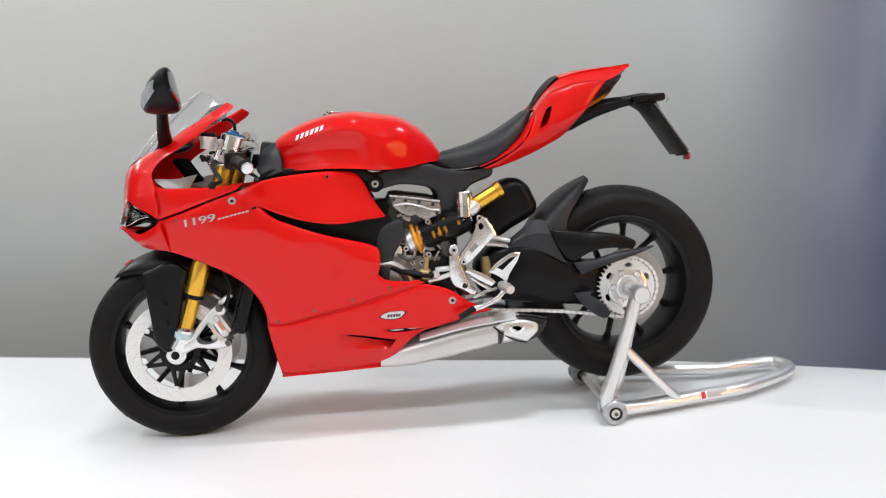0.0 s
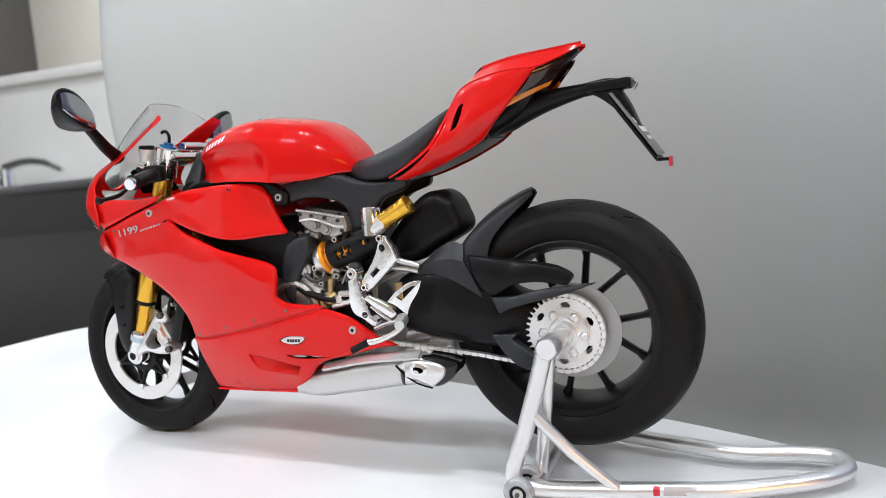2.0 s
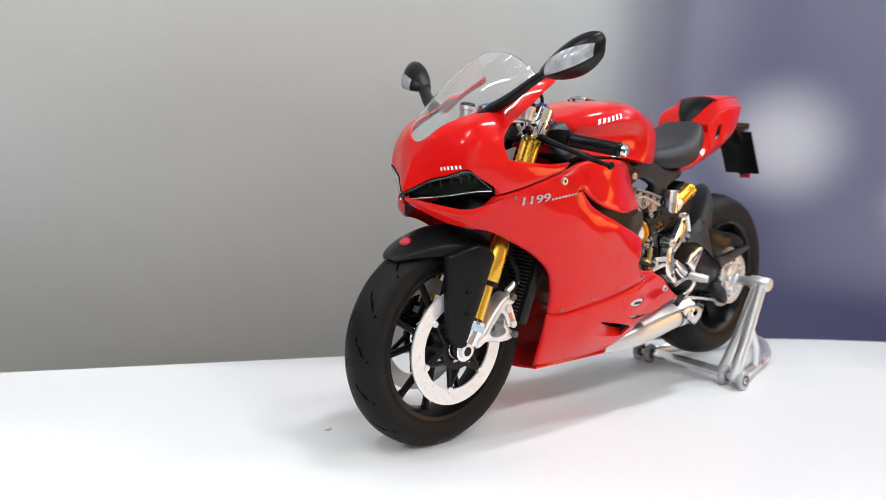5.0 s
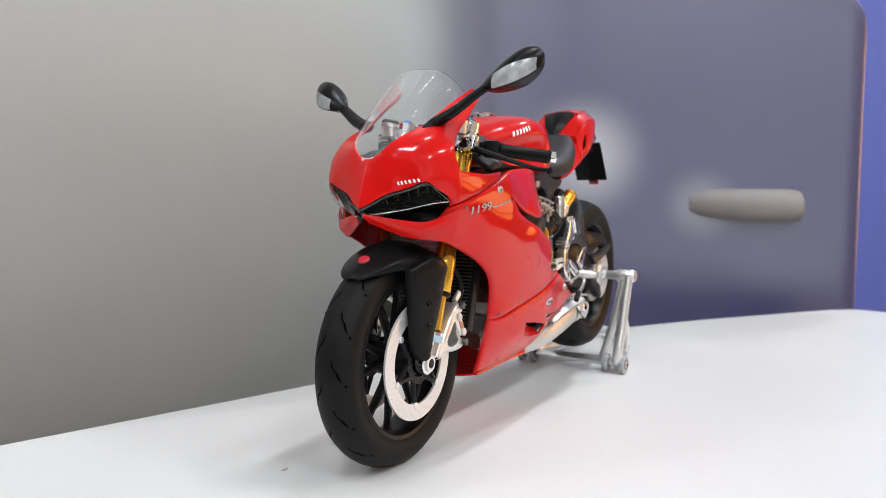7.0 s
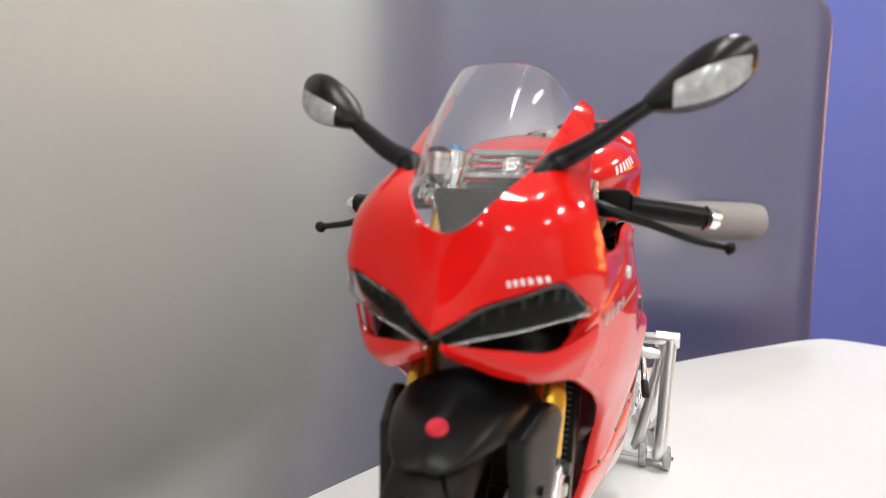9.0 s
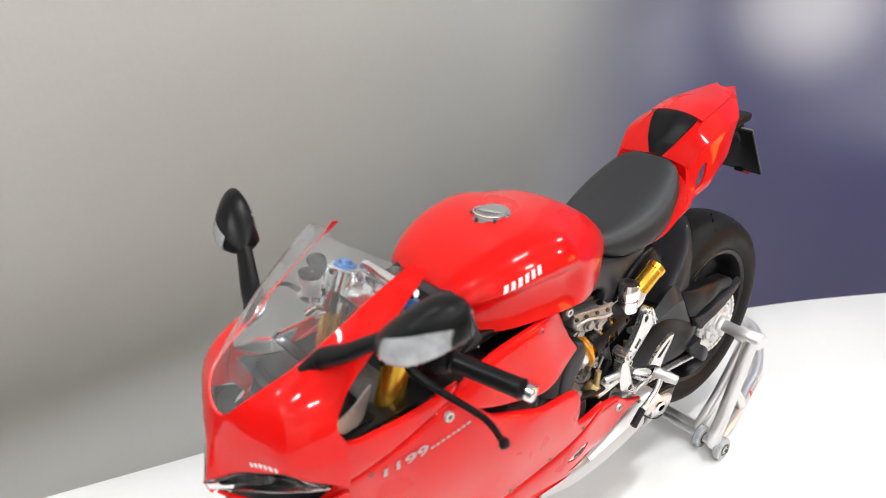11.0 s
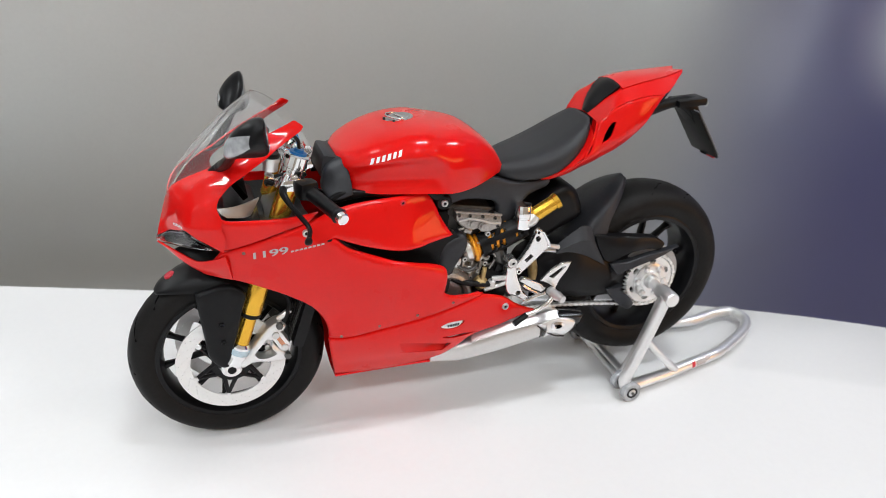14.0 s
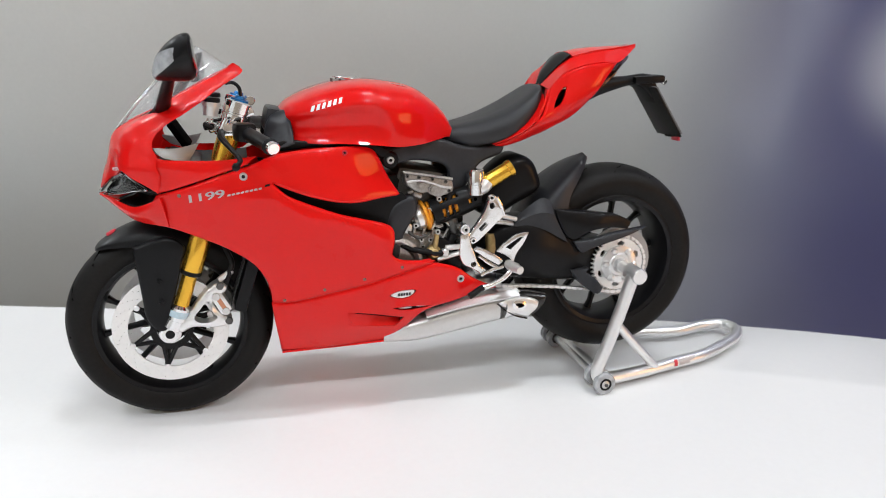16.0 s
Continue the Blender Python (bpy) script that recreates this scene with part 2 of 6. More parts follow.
def depth(controls):
    """A smooth depth y over (x, z) through controls (x, z, y)."""
    c = np.asarray(controls, float)
    n = len(c)
    r = np.sqrt(((c[:, None, :2] - c[None, :, :2]) ** 2).sum(-1))
    A = np.zeros((n + 3, n + 3))
    A[:n, :n] = r**2 * np.log(r + 1e-9)
    A[:n, n:], A[n:, :n] = np.c_[np.ones(n), c[:, :2]], np.c_[np.ones(n), c[:, :2]].T
    A[:n, :n] += np.eye(n) * 1e-4
    w = np.linalg.solve(A, np.r_[c[:, 2], 0, 0, 0])

    def y(q):
        q = np.asarray(q, float)
        r = np.sqrt(((q[:, None] - c[None, :, :2]) ** 2).sum(-1))
        return (r**2 * np.log(r + 1e-9)) @ w[:n] + np.c_[np.ones(len(q)), q] @ w[n:]

    return y


def skin_mesh(loop, y, thick=0.006, holes=(), grid=0.016, roll=0.0, reach=0.02):
    """A shell with the side outline loop (x, z) and the depth y (a number or a function); its edge rolls inwards."""
    from mathutils.geometry import delaunay_2d_cdt
    loops = [np.asarray(loop)] + [np.asarray(h) for h in holes]
    lo, hi = loops[0].min(0), loops[0].max(0)
    gx, gz = np.meshgrid(np.arange(lo[0], hi[0], grid), np.arange(lo[1], hi[1], grid * 0.87))
    gx[1::2] += grid / 2
    q = np.stack([gx.ravel(), gz.ravel()], 1)
    keep = inside(q, loops[0])
    for h in loops[1:]:
        keep &= ~inside(q, h)
    q = q[keep]
    q = q[edge_gap(q, loops) > grid * 0.4] if len(q) else q
    if roll and len(q):
        ring = []
        for l in loops[:1]:
            d = np.roll(l, -1, 0) - np.roll(l, 1, 0)
            nrm = np.stack([-d[:, 1], d[:, 0]], 1) / (np.linalg.norm(d, axis=1)[:, None] + 1e-9)
            area = (l[:, 0] * np.roll(l[:, 1], -1) - l[:, 1] * np.roll(l[:, 0], -1)).sum()
            for f in (0.22, 0.6):
                r = l + nrm * (reach * f if area > 0 else -reach * f)
                ok = inside(r, l) & (edge_gap(r, loops) > reach * f * 0.8)
                ring.append(r[ok])
        ring = np.concatenate(ring)
        far = np.sqrt(((q[:, None] - ring[None]) ** 2).sum(-1)).min(1) if len(ring) else np.full(len(q), 1.0)
        q = np.concatenate([q[far > grid * 0.4], ring])
    flat = np.concatenate(loops + [q]) if len(q) else np.concatenate(loops)
    edges, base = [], 0
    for l in loops:
        edges += [(base + i, base + (i + 1) % len(l)) for i in range(len(l))]
        base += len(l)
    got = delaunay_2d_cdt([Vector(p) for p in flat], edges, [], 0, 1e-6)
    P = np.array([tuple(p) for p in got[0]])
    T = np.array([tuple(f) for f in got[2]])
    mid = P[T].mean(1)
    keep = inside(mid, loops[0])
    for h in loops[1:]:
        keep &= ~inside(mid, h)
    T = T[keep]
    used = np.unique(T)
    remap = np.full(len(P), -1)
    remap[used] = np.arange(len(used))
    P, T = P[used], remap[T]
    yy = y(P) if callable(y) else np.full(len(P), float(y))
    sign = 1.0 if yy.mean() <= 0 else -1.0
    if roll:
        gap = edge_gap(P, loops[:1]).clip(0, reach) / reach
        yy = yy + sign * roll * (1 - np.sqrt(1 - (1 - gap) ** 2))
    n = len(P)
    V = np.concatenate([np.stack([P[:, 0], yy, P[:, 1]], 1), np.stack([P[:, 0], yy + sign * thick, P[:, 1]], 1)])
    F = [tuple(t) for t in T] + [tuple(t[::-1] + n) for t in T]
    seen = {}
    for t in T:
        for a, b in ((t[0], t[1]), (t[1], t[2]), (t[2], t[0])):
            seen[(a, b)] = 1
    for a, b in seen:
        if (b, a) not in seen:
            F.append((b, a, a + n, b + n))
    return V, F


def mirrored(V):
    return np.asarray(V) * (1, -1, 1)


def both(name, V, F, mat, parent, label="", sharp=38):
    part(name, V, F, mat, parent, label, sharp)
    return part(name, mirrored(V), F, mat, parent, label, sharp)


def patch(grid, n=6, thick=0.006, flip=False):
    """A shell through a grid of control points, thickened to its inner side."""
    g = np.asarray(grid, float)
    rows = np.stack([catmull(g[i], n) for i in range(len(g))])
    s = np.stack([catmull(rows[:, j], n) for j in range(rows.shape[1])], 1)
    du, dv = np.gradient(s, axis=0), np.gradient(s, axis=1)
    nrm = np.cross(du, dv)
    nrm /= np.linalg.norm(nrm, axis=-1, keepdims=True) + 1e-12
    back = s + nrm * (thick if flip else -thick)
    a, b = s.shape[:2]
    V = np.concatenate([s.reshape(-1, 3), back.reshape(-1, 3)])
    idx = np.arange(a * b).reshape(a, b)
    F = []
    for i in range(a - 1):
        for j in range(b - 1):
            f = (idx[i, j], idx[i, j + 1], idx[i + 1, j + 1], idx[i + 1, j])
            F += [f, tuple(k + a * b for k in f[::-1])]
    rim = list(idx[0]) + list(idx[1:, -1]) + list(idx[-1, -2::-1]) + list(idx[-2:0:-1, 0])
    for p, q in zip(rim, rim[1:] + rim[:1]):
        F.append((p, q, q + a * b, p + a * b))
    return V, F


def loft(sections, caps=True):
    s = np.asarray(sections, float)
    a, b = s.shape[:2]
    F = [(i * b + j, i * b + (j + 1) % b, (i + 1) * b + (j + 1) % b, (i + 1) * b + j) for i in range(a - 1) for j in range(b)]
    if caps:
        F += [tuple(range(b))[::-1], tuple(range((a - 1) * b, a * b))]
    return s.reshape(-1, 3), F


def sweep(points, radius, res=10, smooth=6, closed=False, squash=1.0):
    p = catmull(points, smooth, closed) if smooth else np.asarray(points, float)
    r = np.interp(np.linspace(0, 1, len(p)), np.linspace(0, 1, len(radius)), radius) if np.ndim(radius) else np.full(len(p), radius)
    t = np.roll(p, -1, 0) - np.roll(p, 1, 0) if closed else np.gradient(p, axis=0)
    t /= np.linalg.norm(t, axis=1)[:, None] + 1e-12
    u = np.cross(t[0], (0, 0, 1) if abs(t[0][2]) < 0.9 else (1, 0, 0))
    rings, a = [], np.linspace(0, 2 * np.pi, res, endpoint=False)
    for i in range(len(p)):
        u = u - t[i] * (u @ t[i])
        u /= np.linalg.norm(u)
        w = np.cross(t[i], u)
        rings.append(p[i] + r[i] * (np.cos(a)[:, None] * u + squash * np.sin(a)[:, None] * w))
    if closed:
        V, F = loft(rings + rings[:1], False)
        m = len(rings) * res
        F = [tuple(i % m for i in f) for f in F]
        return V[:m], F
    return loft(rings)


def turned(profile, p0, p1, seg=24):
    """A body of revolution: profile rows (along, radius) from p0 towards p1, along measured as a share of the way."""
    p0, p1 = np.asarray(p0, float), np.asarray(p1, float)
    t = (p1 - p0) / np.linalg.norm(p1 - p0)
    u = np.cross(t, (0, 0, 1) if abs(t[2]) < 0.9 else (1, 0, 0))
    u /= np.linalg.norm(u)
    w = np.cross(t, u)
    a = np.linspace(0, 2 * np.pi, seg, endpoint=False)
    return loft([p0 + (p1 - p0) * s + r * (np.cos(a)[:, None] * u + np.sin(a)[:, None] * w) for s, r in profile])


def rod(p0, p1, r, seg=16, ch=0.12):
    d = np.linalg.norm(np.subtract(p1, p0))
    c = min(0.45, ch * r / d)
    return turned([(0, r * (1 - ch)), (c, r), (1 - c, r), (1, r * (1 - ch))], p0, p1, seg)


def ring(profile, centre, seg=72):
    """A closed profile of rows (radius, y) turned round an axle along y."""
    a = np.linspace(0, 2 * np.pi, seg, endpoint=False)
    p = np.asarray(profile, float)
    V = np.stack([centre[0] + p[None, :, 0] * np.cos(a)[:, None], centre[1] + np.repeat(p[None, :, 1], seg, 0), centre[2] + p[None, :, 0] * np.sin(a)[:, None]], -1)
    k = len(p)
    F = [(i * k + j, i * k + (j + 1) % k, ((i + 1) % seg) * k + (j + 1) % k, ((i + 1) % seg) * k + j) for i in range(seg) for j in range(k)]
    return V.reshape(-1, 3), F


def block(centre, size, turn=(0, 0, 0), bevel=0.15, taper=1.0):
    """A block with bevelled edges; taper narrows its top."""
    bm = bmesh.new()
    bmesh.ops.create_cube(bm, size=1)
    for v in bm.verts:
        k = taper if v.co.z > 0 else 1
        v.co = Vector((v.co.x * size[0] * k, v.co.y * size[1] * k, v.co.z * size[2]))
    bmesh.ops.bevel(bm, geom=list(bm.edges), offset=bevel * min(size), segments=2, profile=0.6, affect="EDGES")
    bm.transform(pose(*centre, *turn))
    V, F = [tuple(v.co) for v in bm.verts], [tuple(v.index for v in f.verts) for f in bm.faces]
    bm.free()
    return V, F


def joined(*bodies):
    V, F, n = [], [], 0
    for v, f in bodies:
        V += [tuple(p) for p in v]
        F += [tuple(int(i) + n for i in g) for g in f]
        n = len(V)
    return V, F


def plate(points, y0, y1, holes=(), roll=0.004, step=0.006, grid=0.02):
    """A flat plate between two depths, with a rounded outer edge."""
    return skin_mesh(outline(points, step), y0, abs(y1 - y0), holes, grid, roll if abs(roll) > 0 else 0, reach=max(0.006, roll * 1.5))


class Drape:
    """Lays flat prints onto a shell: the depth of its outer side below (x, z)."""
    def __init__(self, V, F):
        from mathutils.bvhtree import BVHTree
        self.tree = BVHTree.FromPolygons([Vector(v) for v in V], [tuple(int(i) for i in f) for f in F])

    def lay(self, points, s, lift=0.0012):
        out = []
        for x, z in points:
            hit = self.tree.ray_cast(Vector((x, s, z)), Vector((0, -s, 0)))[0]
            out.append((x, (hit.y if hit else 0.15 * s) + s * lift, z))
        return out


def print_block(drape, corners, s, mat, parent, name="print_bar", n=3):
    """A printed quad, laid on a curved shell in n x n steps."""
    c = np.array(corners, float)
    q = [(1 - u) * (1 - v) * c[0] + u * (1 - v) * c[1] + u * v * c[2] + (1 - u) * v * c[3] for v in np.linspace(0, 1, n) for u in np.linspace(0, 1, n)]
    F = [(i * n + j, i * n + j + 1, (i + 1) * n + j + 1, (i + 1) * n + j) for i in range(n - 1) for j in range(n - 1)]
    return part(name, drape.lay(q, s), F, mat, parent)


def bolt(parent, at, r=0.011, mat=SILVER, name="bolt", out=(0, -1, 0)):
    at, out = np.asarray(at, float), np.asarray(out, float)
    part(name, *turned([(0, r), (0.6, r), (0.9, r * 0.85), (0.9, r * 0.5), (0.5, r * 0.45)], at - out * r * 0.5, at + out * r * 0.6, 14), mat, parent)
    part("socket", *turned([(0, r * 0.44), (1, r * 0.44)], at - out * r * 0.2, at + out * r * 0.22, 6), BLACK, parent)

# ---------------------------------------------------------------- the room (structure)
def slab(name, x0, x1, y0, y1, z0, z1, mat):
    V, F = block(((x0 + x1) / 2, (y0 + y1) / 2, (z0 + z1) / 2), (x1 - x0, y1 - y0, z1 - z0), bevel=0.02)
    return tagged(part(name, V, F, mat), kind="structure")


slab("floor", -42, 34, -30, 34, -9.4, -9.0, FLOOR)
slab("ceiling", -42, 34, -30, 34, 22.6, 23.0, WALLPAINT)
slab("wall_north", -42, 34, 34, 34.6, -9, 22.6, BEIGE)
# unseen south and west walls: light and dark parts added to steer reflections
slab("unseen_wall_south_1", -42, -17, -30.6, -30, -9, 22.6, WALLPAINT)
slab("unseen_wall_south_2", -17, 34, -30.6, -30, -9, 22.6, WARMWALL)
slab("unseen_wall_west_1", -42.6, -42, -14, 34, -9, 22.6, DARKWALL)
slab("unseen_wall_west_2", -42.6, -42, -30, -14, -9, 22.6, WALLPAINT)
slab("wall_east_1", 34, 34.6, -12, 34, -9, 22.6, BLUEWALL)
# unseen too: dark part added for the reflections on shell and fairing
slab("unseen_wall_east_2", 34, 34.6, -30, -12, -9, 22.6, DARKWALL)

# round-cornered white table top: its back edge bows gently
EDGE = [(-1.9, 1.33), (-1.2, 1.10), (-0.3, 0.81), (0.4, 0.60), (1.05, 0.39), (1.7, 0.07), (2.3, -0.33), (2.80, -0.72),
        (3.08, -0.95), (3.19, -1.10), (3.13, -1.32), (2.6, -2.2), (1.9, -3.4), (1.0, -4.4), (0.0, -4.75), (-1.2, -4.4),
        (-2.2, -3.2), (-2.7, -1.6), (-2.78, 0.2), (-2.72, 0.95), (-2.64, 1.30), (-2.45, 1.47), (-2.2, 1.43)]


def table_top():
    loop = catmull(EDGE, 6, True)
    mid = loop.mean(0)
    rings = []
    for inset, z in ((0.05, -0.352), (0.012, -0.332), (0.0, -0.302), (0.0, -0.042), (0.012, -0.007), (0.04, 0.008)):
        way = mid - loop
        way /= np.linalg.norm(way, axis=1)[:, None]
        rings.append(np.c_[loop + way * inset, np.full(len(loop), z)])
    return loft(rings)


desk = thing("side_table", "small white laminate table with rounded corners", "table")
part("tabletop", *table_top(), TABLE, desk)
part("pedestal", *turned([(0, 0.9), (0.05, 0.55), (0.95, 0.55), (1, 0.8)], (0.2, -1.7, -8.75), (0.2, -1.7, -0.36), 32), SILVER, desk, "silver metal pedestal column")
part("foot", *turned([(0, 2.4), (0.7, 2.4), (1, 1.2)], (0.2, -1.7, -9.0), (0.2, -1.7, -8.7), 48), SILVER, desk)


# tall moulded shell close behind the table: grey, turning a soft corner into a dark blue wing with a lever
chair = thing("high_back_chair", "tall moulded chair back, grey with a painted blur into dark blue", "chair")
WING_A, WING_B = np.array([2.72, 1.484]), np.array([3.82, -1.07])
WING_T = (WING_B - WING_A) / np.linalg.norm(WING_B - WING_A)
WING_N = np.array([WING_T[1], -WING_T[0]])
PLAN = [(-2.76, 1.90, 1), (-2.71, 1.80, 1), (-2.5, 1.757, 1), (-2.2, 1.742, 1), (-1.0, 1.67, 1), (0.5, 1.595, 1), (1.5, 1.545, 1), (1.9, 1.524, 0.9), (2.2, 1.505, 0.65), (2.42, 1.475, 0.38), (2.60, 1.40, 0.16), (2.74, 1.26, 0.04), (2.86, 1.06, 0.0)]   # x, y, share of the lean


def shell_row(z):
    off = 0.16 * min(2.6, max(0, 1.6 - z)) ** 2 + 0.10 * max(0, z - 1.6)
    row = [(x, y + off * k, z) for x, y, k in PLAN]
    start = np.array([2.86, 1.06])
    long = (WING_B - start) @ WING_T
    pull = 0.0 if z < 1.99 else 0.25 - math.sqrt(max(0.0, 0.25**2 - (min(z, 2.23) - 1.99) ** 2)) + min(1.5, 5 * max(0.0, z - 2.23))
    end = long - pull
    for f in (0.2, 0.45, 0.7, 0.9, 0.97):
        row.append((*(start + WING_T * end * f), z))
    row.append((*(start + WING_T * end - WING_N * 0.03), z))
    row.append((*(start + WING_T * (end + 0.02) - WING_N * 0.12), z))
    return row


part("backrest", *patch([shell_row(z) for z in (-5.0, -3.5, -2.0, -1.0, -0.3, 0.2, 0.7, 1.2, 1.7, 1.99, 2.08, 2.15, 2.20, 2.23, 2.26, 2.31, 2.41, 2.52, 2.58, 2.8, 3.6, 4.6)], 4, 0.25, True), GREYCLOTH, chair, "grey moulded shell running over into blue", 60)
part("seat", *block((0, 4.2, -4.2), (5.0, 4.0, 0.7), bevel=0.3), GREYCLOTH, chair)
part("column", *rod((0, 4.2, -8.6), (0, 4.2, -4.5), 0.35), DARKMETAL, chair)
part("foot", *turned([(0, 2.6), (0.6, 2.5), (1, 0.6)], (0, 4.2, -9.0), (0, 4.2, -8.5), 40), DARKMETAL, chair)
part("lever", *sweep([(3.37, 0.03, 0.70), (3.38, -0.08, 0.70), (3.43, -0.34, 0.69), (3.54, -0.62, 0.685), (3.57, -0.69, 0.685), (3.58, -0.71, 0.685)], [0.085, 0.105, 0.125, 0.125, 0.110, 0.06], 20, 8), HANDLE, chair, "dull tan lever with a rounded end")


# things further back, seen past the grey chair
dark = thing("office_chair", "black leather office chair with a low wide back", "chair")
part("backrest", *patch([[(-16, 5.6, -2.6), (-12.0, 7.0, -2.6), (-8.4, 7.2, -2.6), (-5.2, 6.6, -2.6)], [(-16.2, 5.5, -0.6), (-12.1, 7.0, -0.6), (-8.4, 7.3, -0.6), (-5.0, 6.6, -0.6)], [(-16, 5.6, 0.55), (-12.0, 7.1, 0.72), (-8.4, 7.3, 0.80), (-5.2, 6.7, 0.78)]], 8, 0.5), DARKCHAIR, dark)
part("top_rail", *sweep([(-16, 5.9, 0.60), (-12.0, 7.4, 0.78), (-8.4, 7.6, 0.86), (-5.2, 7.0, 0.84)], 0.16, 12), DARKCHAIR, dark)
part("front_pad", *patch([[(-15.5, 5.0, -2.9), (-12.0, 6.4, -2.9), (-8.4, 6.6, -2.9), (-5.4, 6.0, -2.9)], [(-15.5, 4.9, -1.0), (-12.0, 6.3, -1.0), (-8.4, 6.5, -1.0), (-5.4, 5.9, -1.0)], [(-15.5, 5.1, -0.15), (-12.0, 6.5, -0.05), (-8.4, 6.7, 0.10), (-5.4, 6.1, 0.12)]], 8, 0.4), DARKCHAIR, dark)
part("seat", *block((-10, 4.2, -3.6), (8.0, 5.0, 0.9), (0, 0, 8), 0.4), DARKCHAIR, dark)
part("column", *rod((-10, 4.4, -8.6), (-10, 4.4, -4.0), 0.3), DARKMETAL, dark)
part("foot", *turned([(0, 3.0), (0.6, 2.8), (1, 0.6)], (-10, 4.4, -9.0), (-10, 4.4, -8.5), 40), DARKMETAL, dark)
counter = thing("white_cabinet", "long white cabinet against the far wall", "cabinet")
part("body", *block((-26, 29, -1.4), (31, 8, 15.2), bevel=0.02), WALLPAINT, counter)
part("top", *block((-26, 28.9, 6.4), (31.6, 8.4, 0.5), bevel=0.2), WALLPAINT, counter)


tap = thing("tap", "chrome tap in front of the long white cabinet", "tap")
part("body", *turned([(0, 0.45), (0.1, 0.38), (0.85, 0.34), (1, 0.28)], (-32.6, 23.6, -1.0), (-32.6, 23.6, 2.0), 20), CHROME, tap)
part("spout", *sweep([(-32.6, 23.6, 1.2), (-33.4, 23.3, 1.6), (-34.2, 23.0, 1.5), (-34.6, 22.8, 1.0)], 0.22, 12), CHROME, tap)
part("lever", *sweep([(-32.6, 23.6, 2.05), (-31.2, 23.6, 2.25), (-29.8, 23.6, 2.10), (-28.8, 23.6, 1.70)], [0.26, 0.22, 0.18, 0.14], 12), CHROME, tap, "long chrome lever")
part("basin", *block((-31.5, 23.6, -5.2), (9.0, 2.4, 8.4), bevel=0.1), WALLPAINT, tap, "white basin under the tap")


def ceiling_panel(x, y):
    t = thing("ceiling_light", "slim rectangular ceiling light with a white frame", "ceiling light", group="ceiling lights")
    for name, at, size in (("frame_side", (x, y - 0.70, 22.45), (7.6, 0.15, 0.3)), ("frame_side", (x, y + 0.70, 22.45), (7.6, 0.15, 0.3)), ("frame_end", (x - 3.75, y, 22.45), (0.15, 1.25, 0.3)), ("frame_end", (x + 3.75, y, 22.45), (0.15, 1.25, 0.3))):
        part(name, *block(at, size), WALLPAINT, t)


for row in LAMPS:
    ceiling_panel(row[0], row[1])


# warm light on the far wall, behind the camera's side of the table
# source read from orange reflections; the wall fitting itself is unseen and added
glow = thing("wall_light", "wide wall light with a warm orange glow", "wall light")
for name, at, size in (("frame_side", (31.0, -24.6, 7.6), (0.4, 10.4, 0.4)), ("frame_side", (31.0, -24.6, -0.6), (0.4, 10.4, 0.4))):
    part(name, *block(at, size, (0, 0, -38), 0.2), DARKMETAL, glow)
part("back_panel", *block((31.5, -25.0, 3.5), (0.4, 10.4, 8.4), (0, 0, -38), 0.05), WALLPAINT, glow)
warm = bpy.data.lights.new("warm_lamp", "AREA")
warm.shape, warm.size, warm.size_y, warm.energy, warm.color = "ELLIPSE", 15.0 * S, 13.0 * S, 15.0, (1.0, 0.44, 0.08)
lamp = new("warm_lamp", warm)
lamp.matrix_world = look((30.8 * S, -24.4 * S, 3.5 * S), (0, 0, 0.6 * S))

# ---------------------------------------------------------------- the motorcycle
bike = thing("motorcycle_model", "glossy red sport motorcycle scale model on a paddock stand", "model motorcycle")
FRONT, REAR = (-0.718, 0.0, 0.304), (0.72, 0.0, 0.411)


# ---- wheels
def spokes(centre, r0, r1, y, wide, deep, turn, spread, n=5):
    made = []
    for k in range(n):
        for side in (-1, 1):
            a0 = radians(turn + 360 / n * k + side * 9)
            a1 = radians(turn + 360 / n * k + side * spread)
            secs = []
            for f, w, d in ((0.0, 1.5, 1.2), (0.25, 1.0, 1.0), (0.8, 0.85, 0.8), (1.0, 1.5, 1.0)):
                r, a = r0 + (r1 - r0) * f, a0 + (a1 - a0) * f
                mid = np.array([centre[0] + r * math.cos(a), y, centre[2] + r * math.sin(a)])
                t = np.array([-math.sin(a), 0, math.cos(a)])
                w, d = wide * w / 2, deep * d / 2
                secs.append([mid + t * p * w + np.array([0, q * d, 0]) for p, q in ((1, 0.5), (0.5, 1), (-0.5, 1), (-1, 0.5), (-1, -0.5), (-0.5, -1), (0.5, -1), (1, -0.5))])
            made.append(loft(secs))
    return made


def tread(parent, centre, profile, half, n):
    """Zigzag near-black strands, flush in the crown, colour in the grooves' shade on both shoulders."""
    def crown(a, y):
        r = np.interp(abs(y), [q for _, q in profile[::-1]], [p for p, _ in profile[::-1]]) - 0.0048
        return (centre[0] + r * math.cos(a), centre[1] + y, centre[2] + r * math.sin(a))
    for k in range(n):
        for side in (-1, 1):
            a = 2 * math.pi * (k + (0.5 if side > 0 else 0)) / n
            way = [(0.0, 0.10), (0.07, 0.26), (0.10, 0.30), (0.16, 0.52), (0.19, 0.58), (0.27, 0.86)]
            pts = [crown(a + p, side * q * half) for p, q in way]
            part("groove_shade", *sweep(pts, [0.0049, 0.0053, 0.0053, 0.0053, 0.0053, 0.0049], 10, 4), GROOVE, parent)


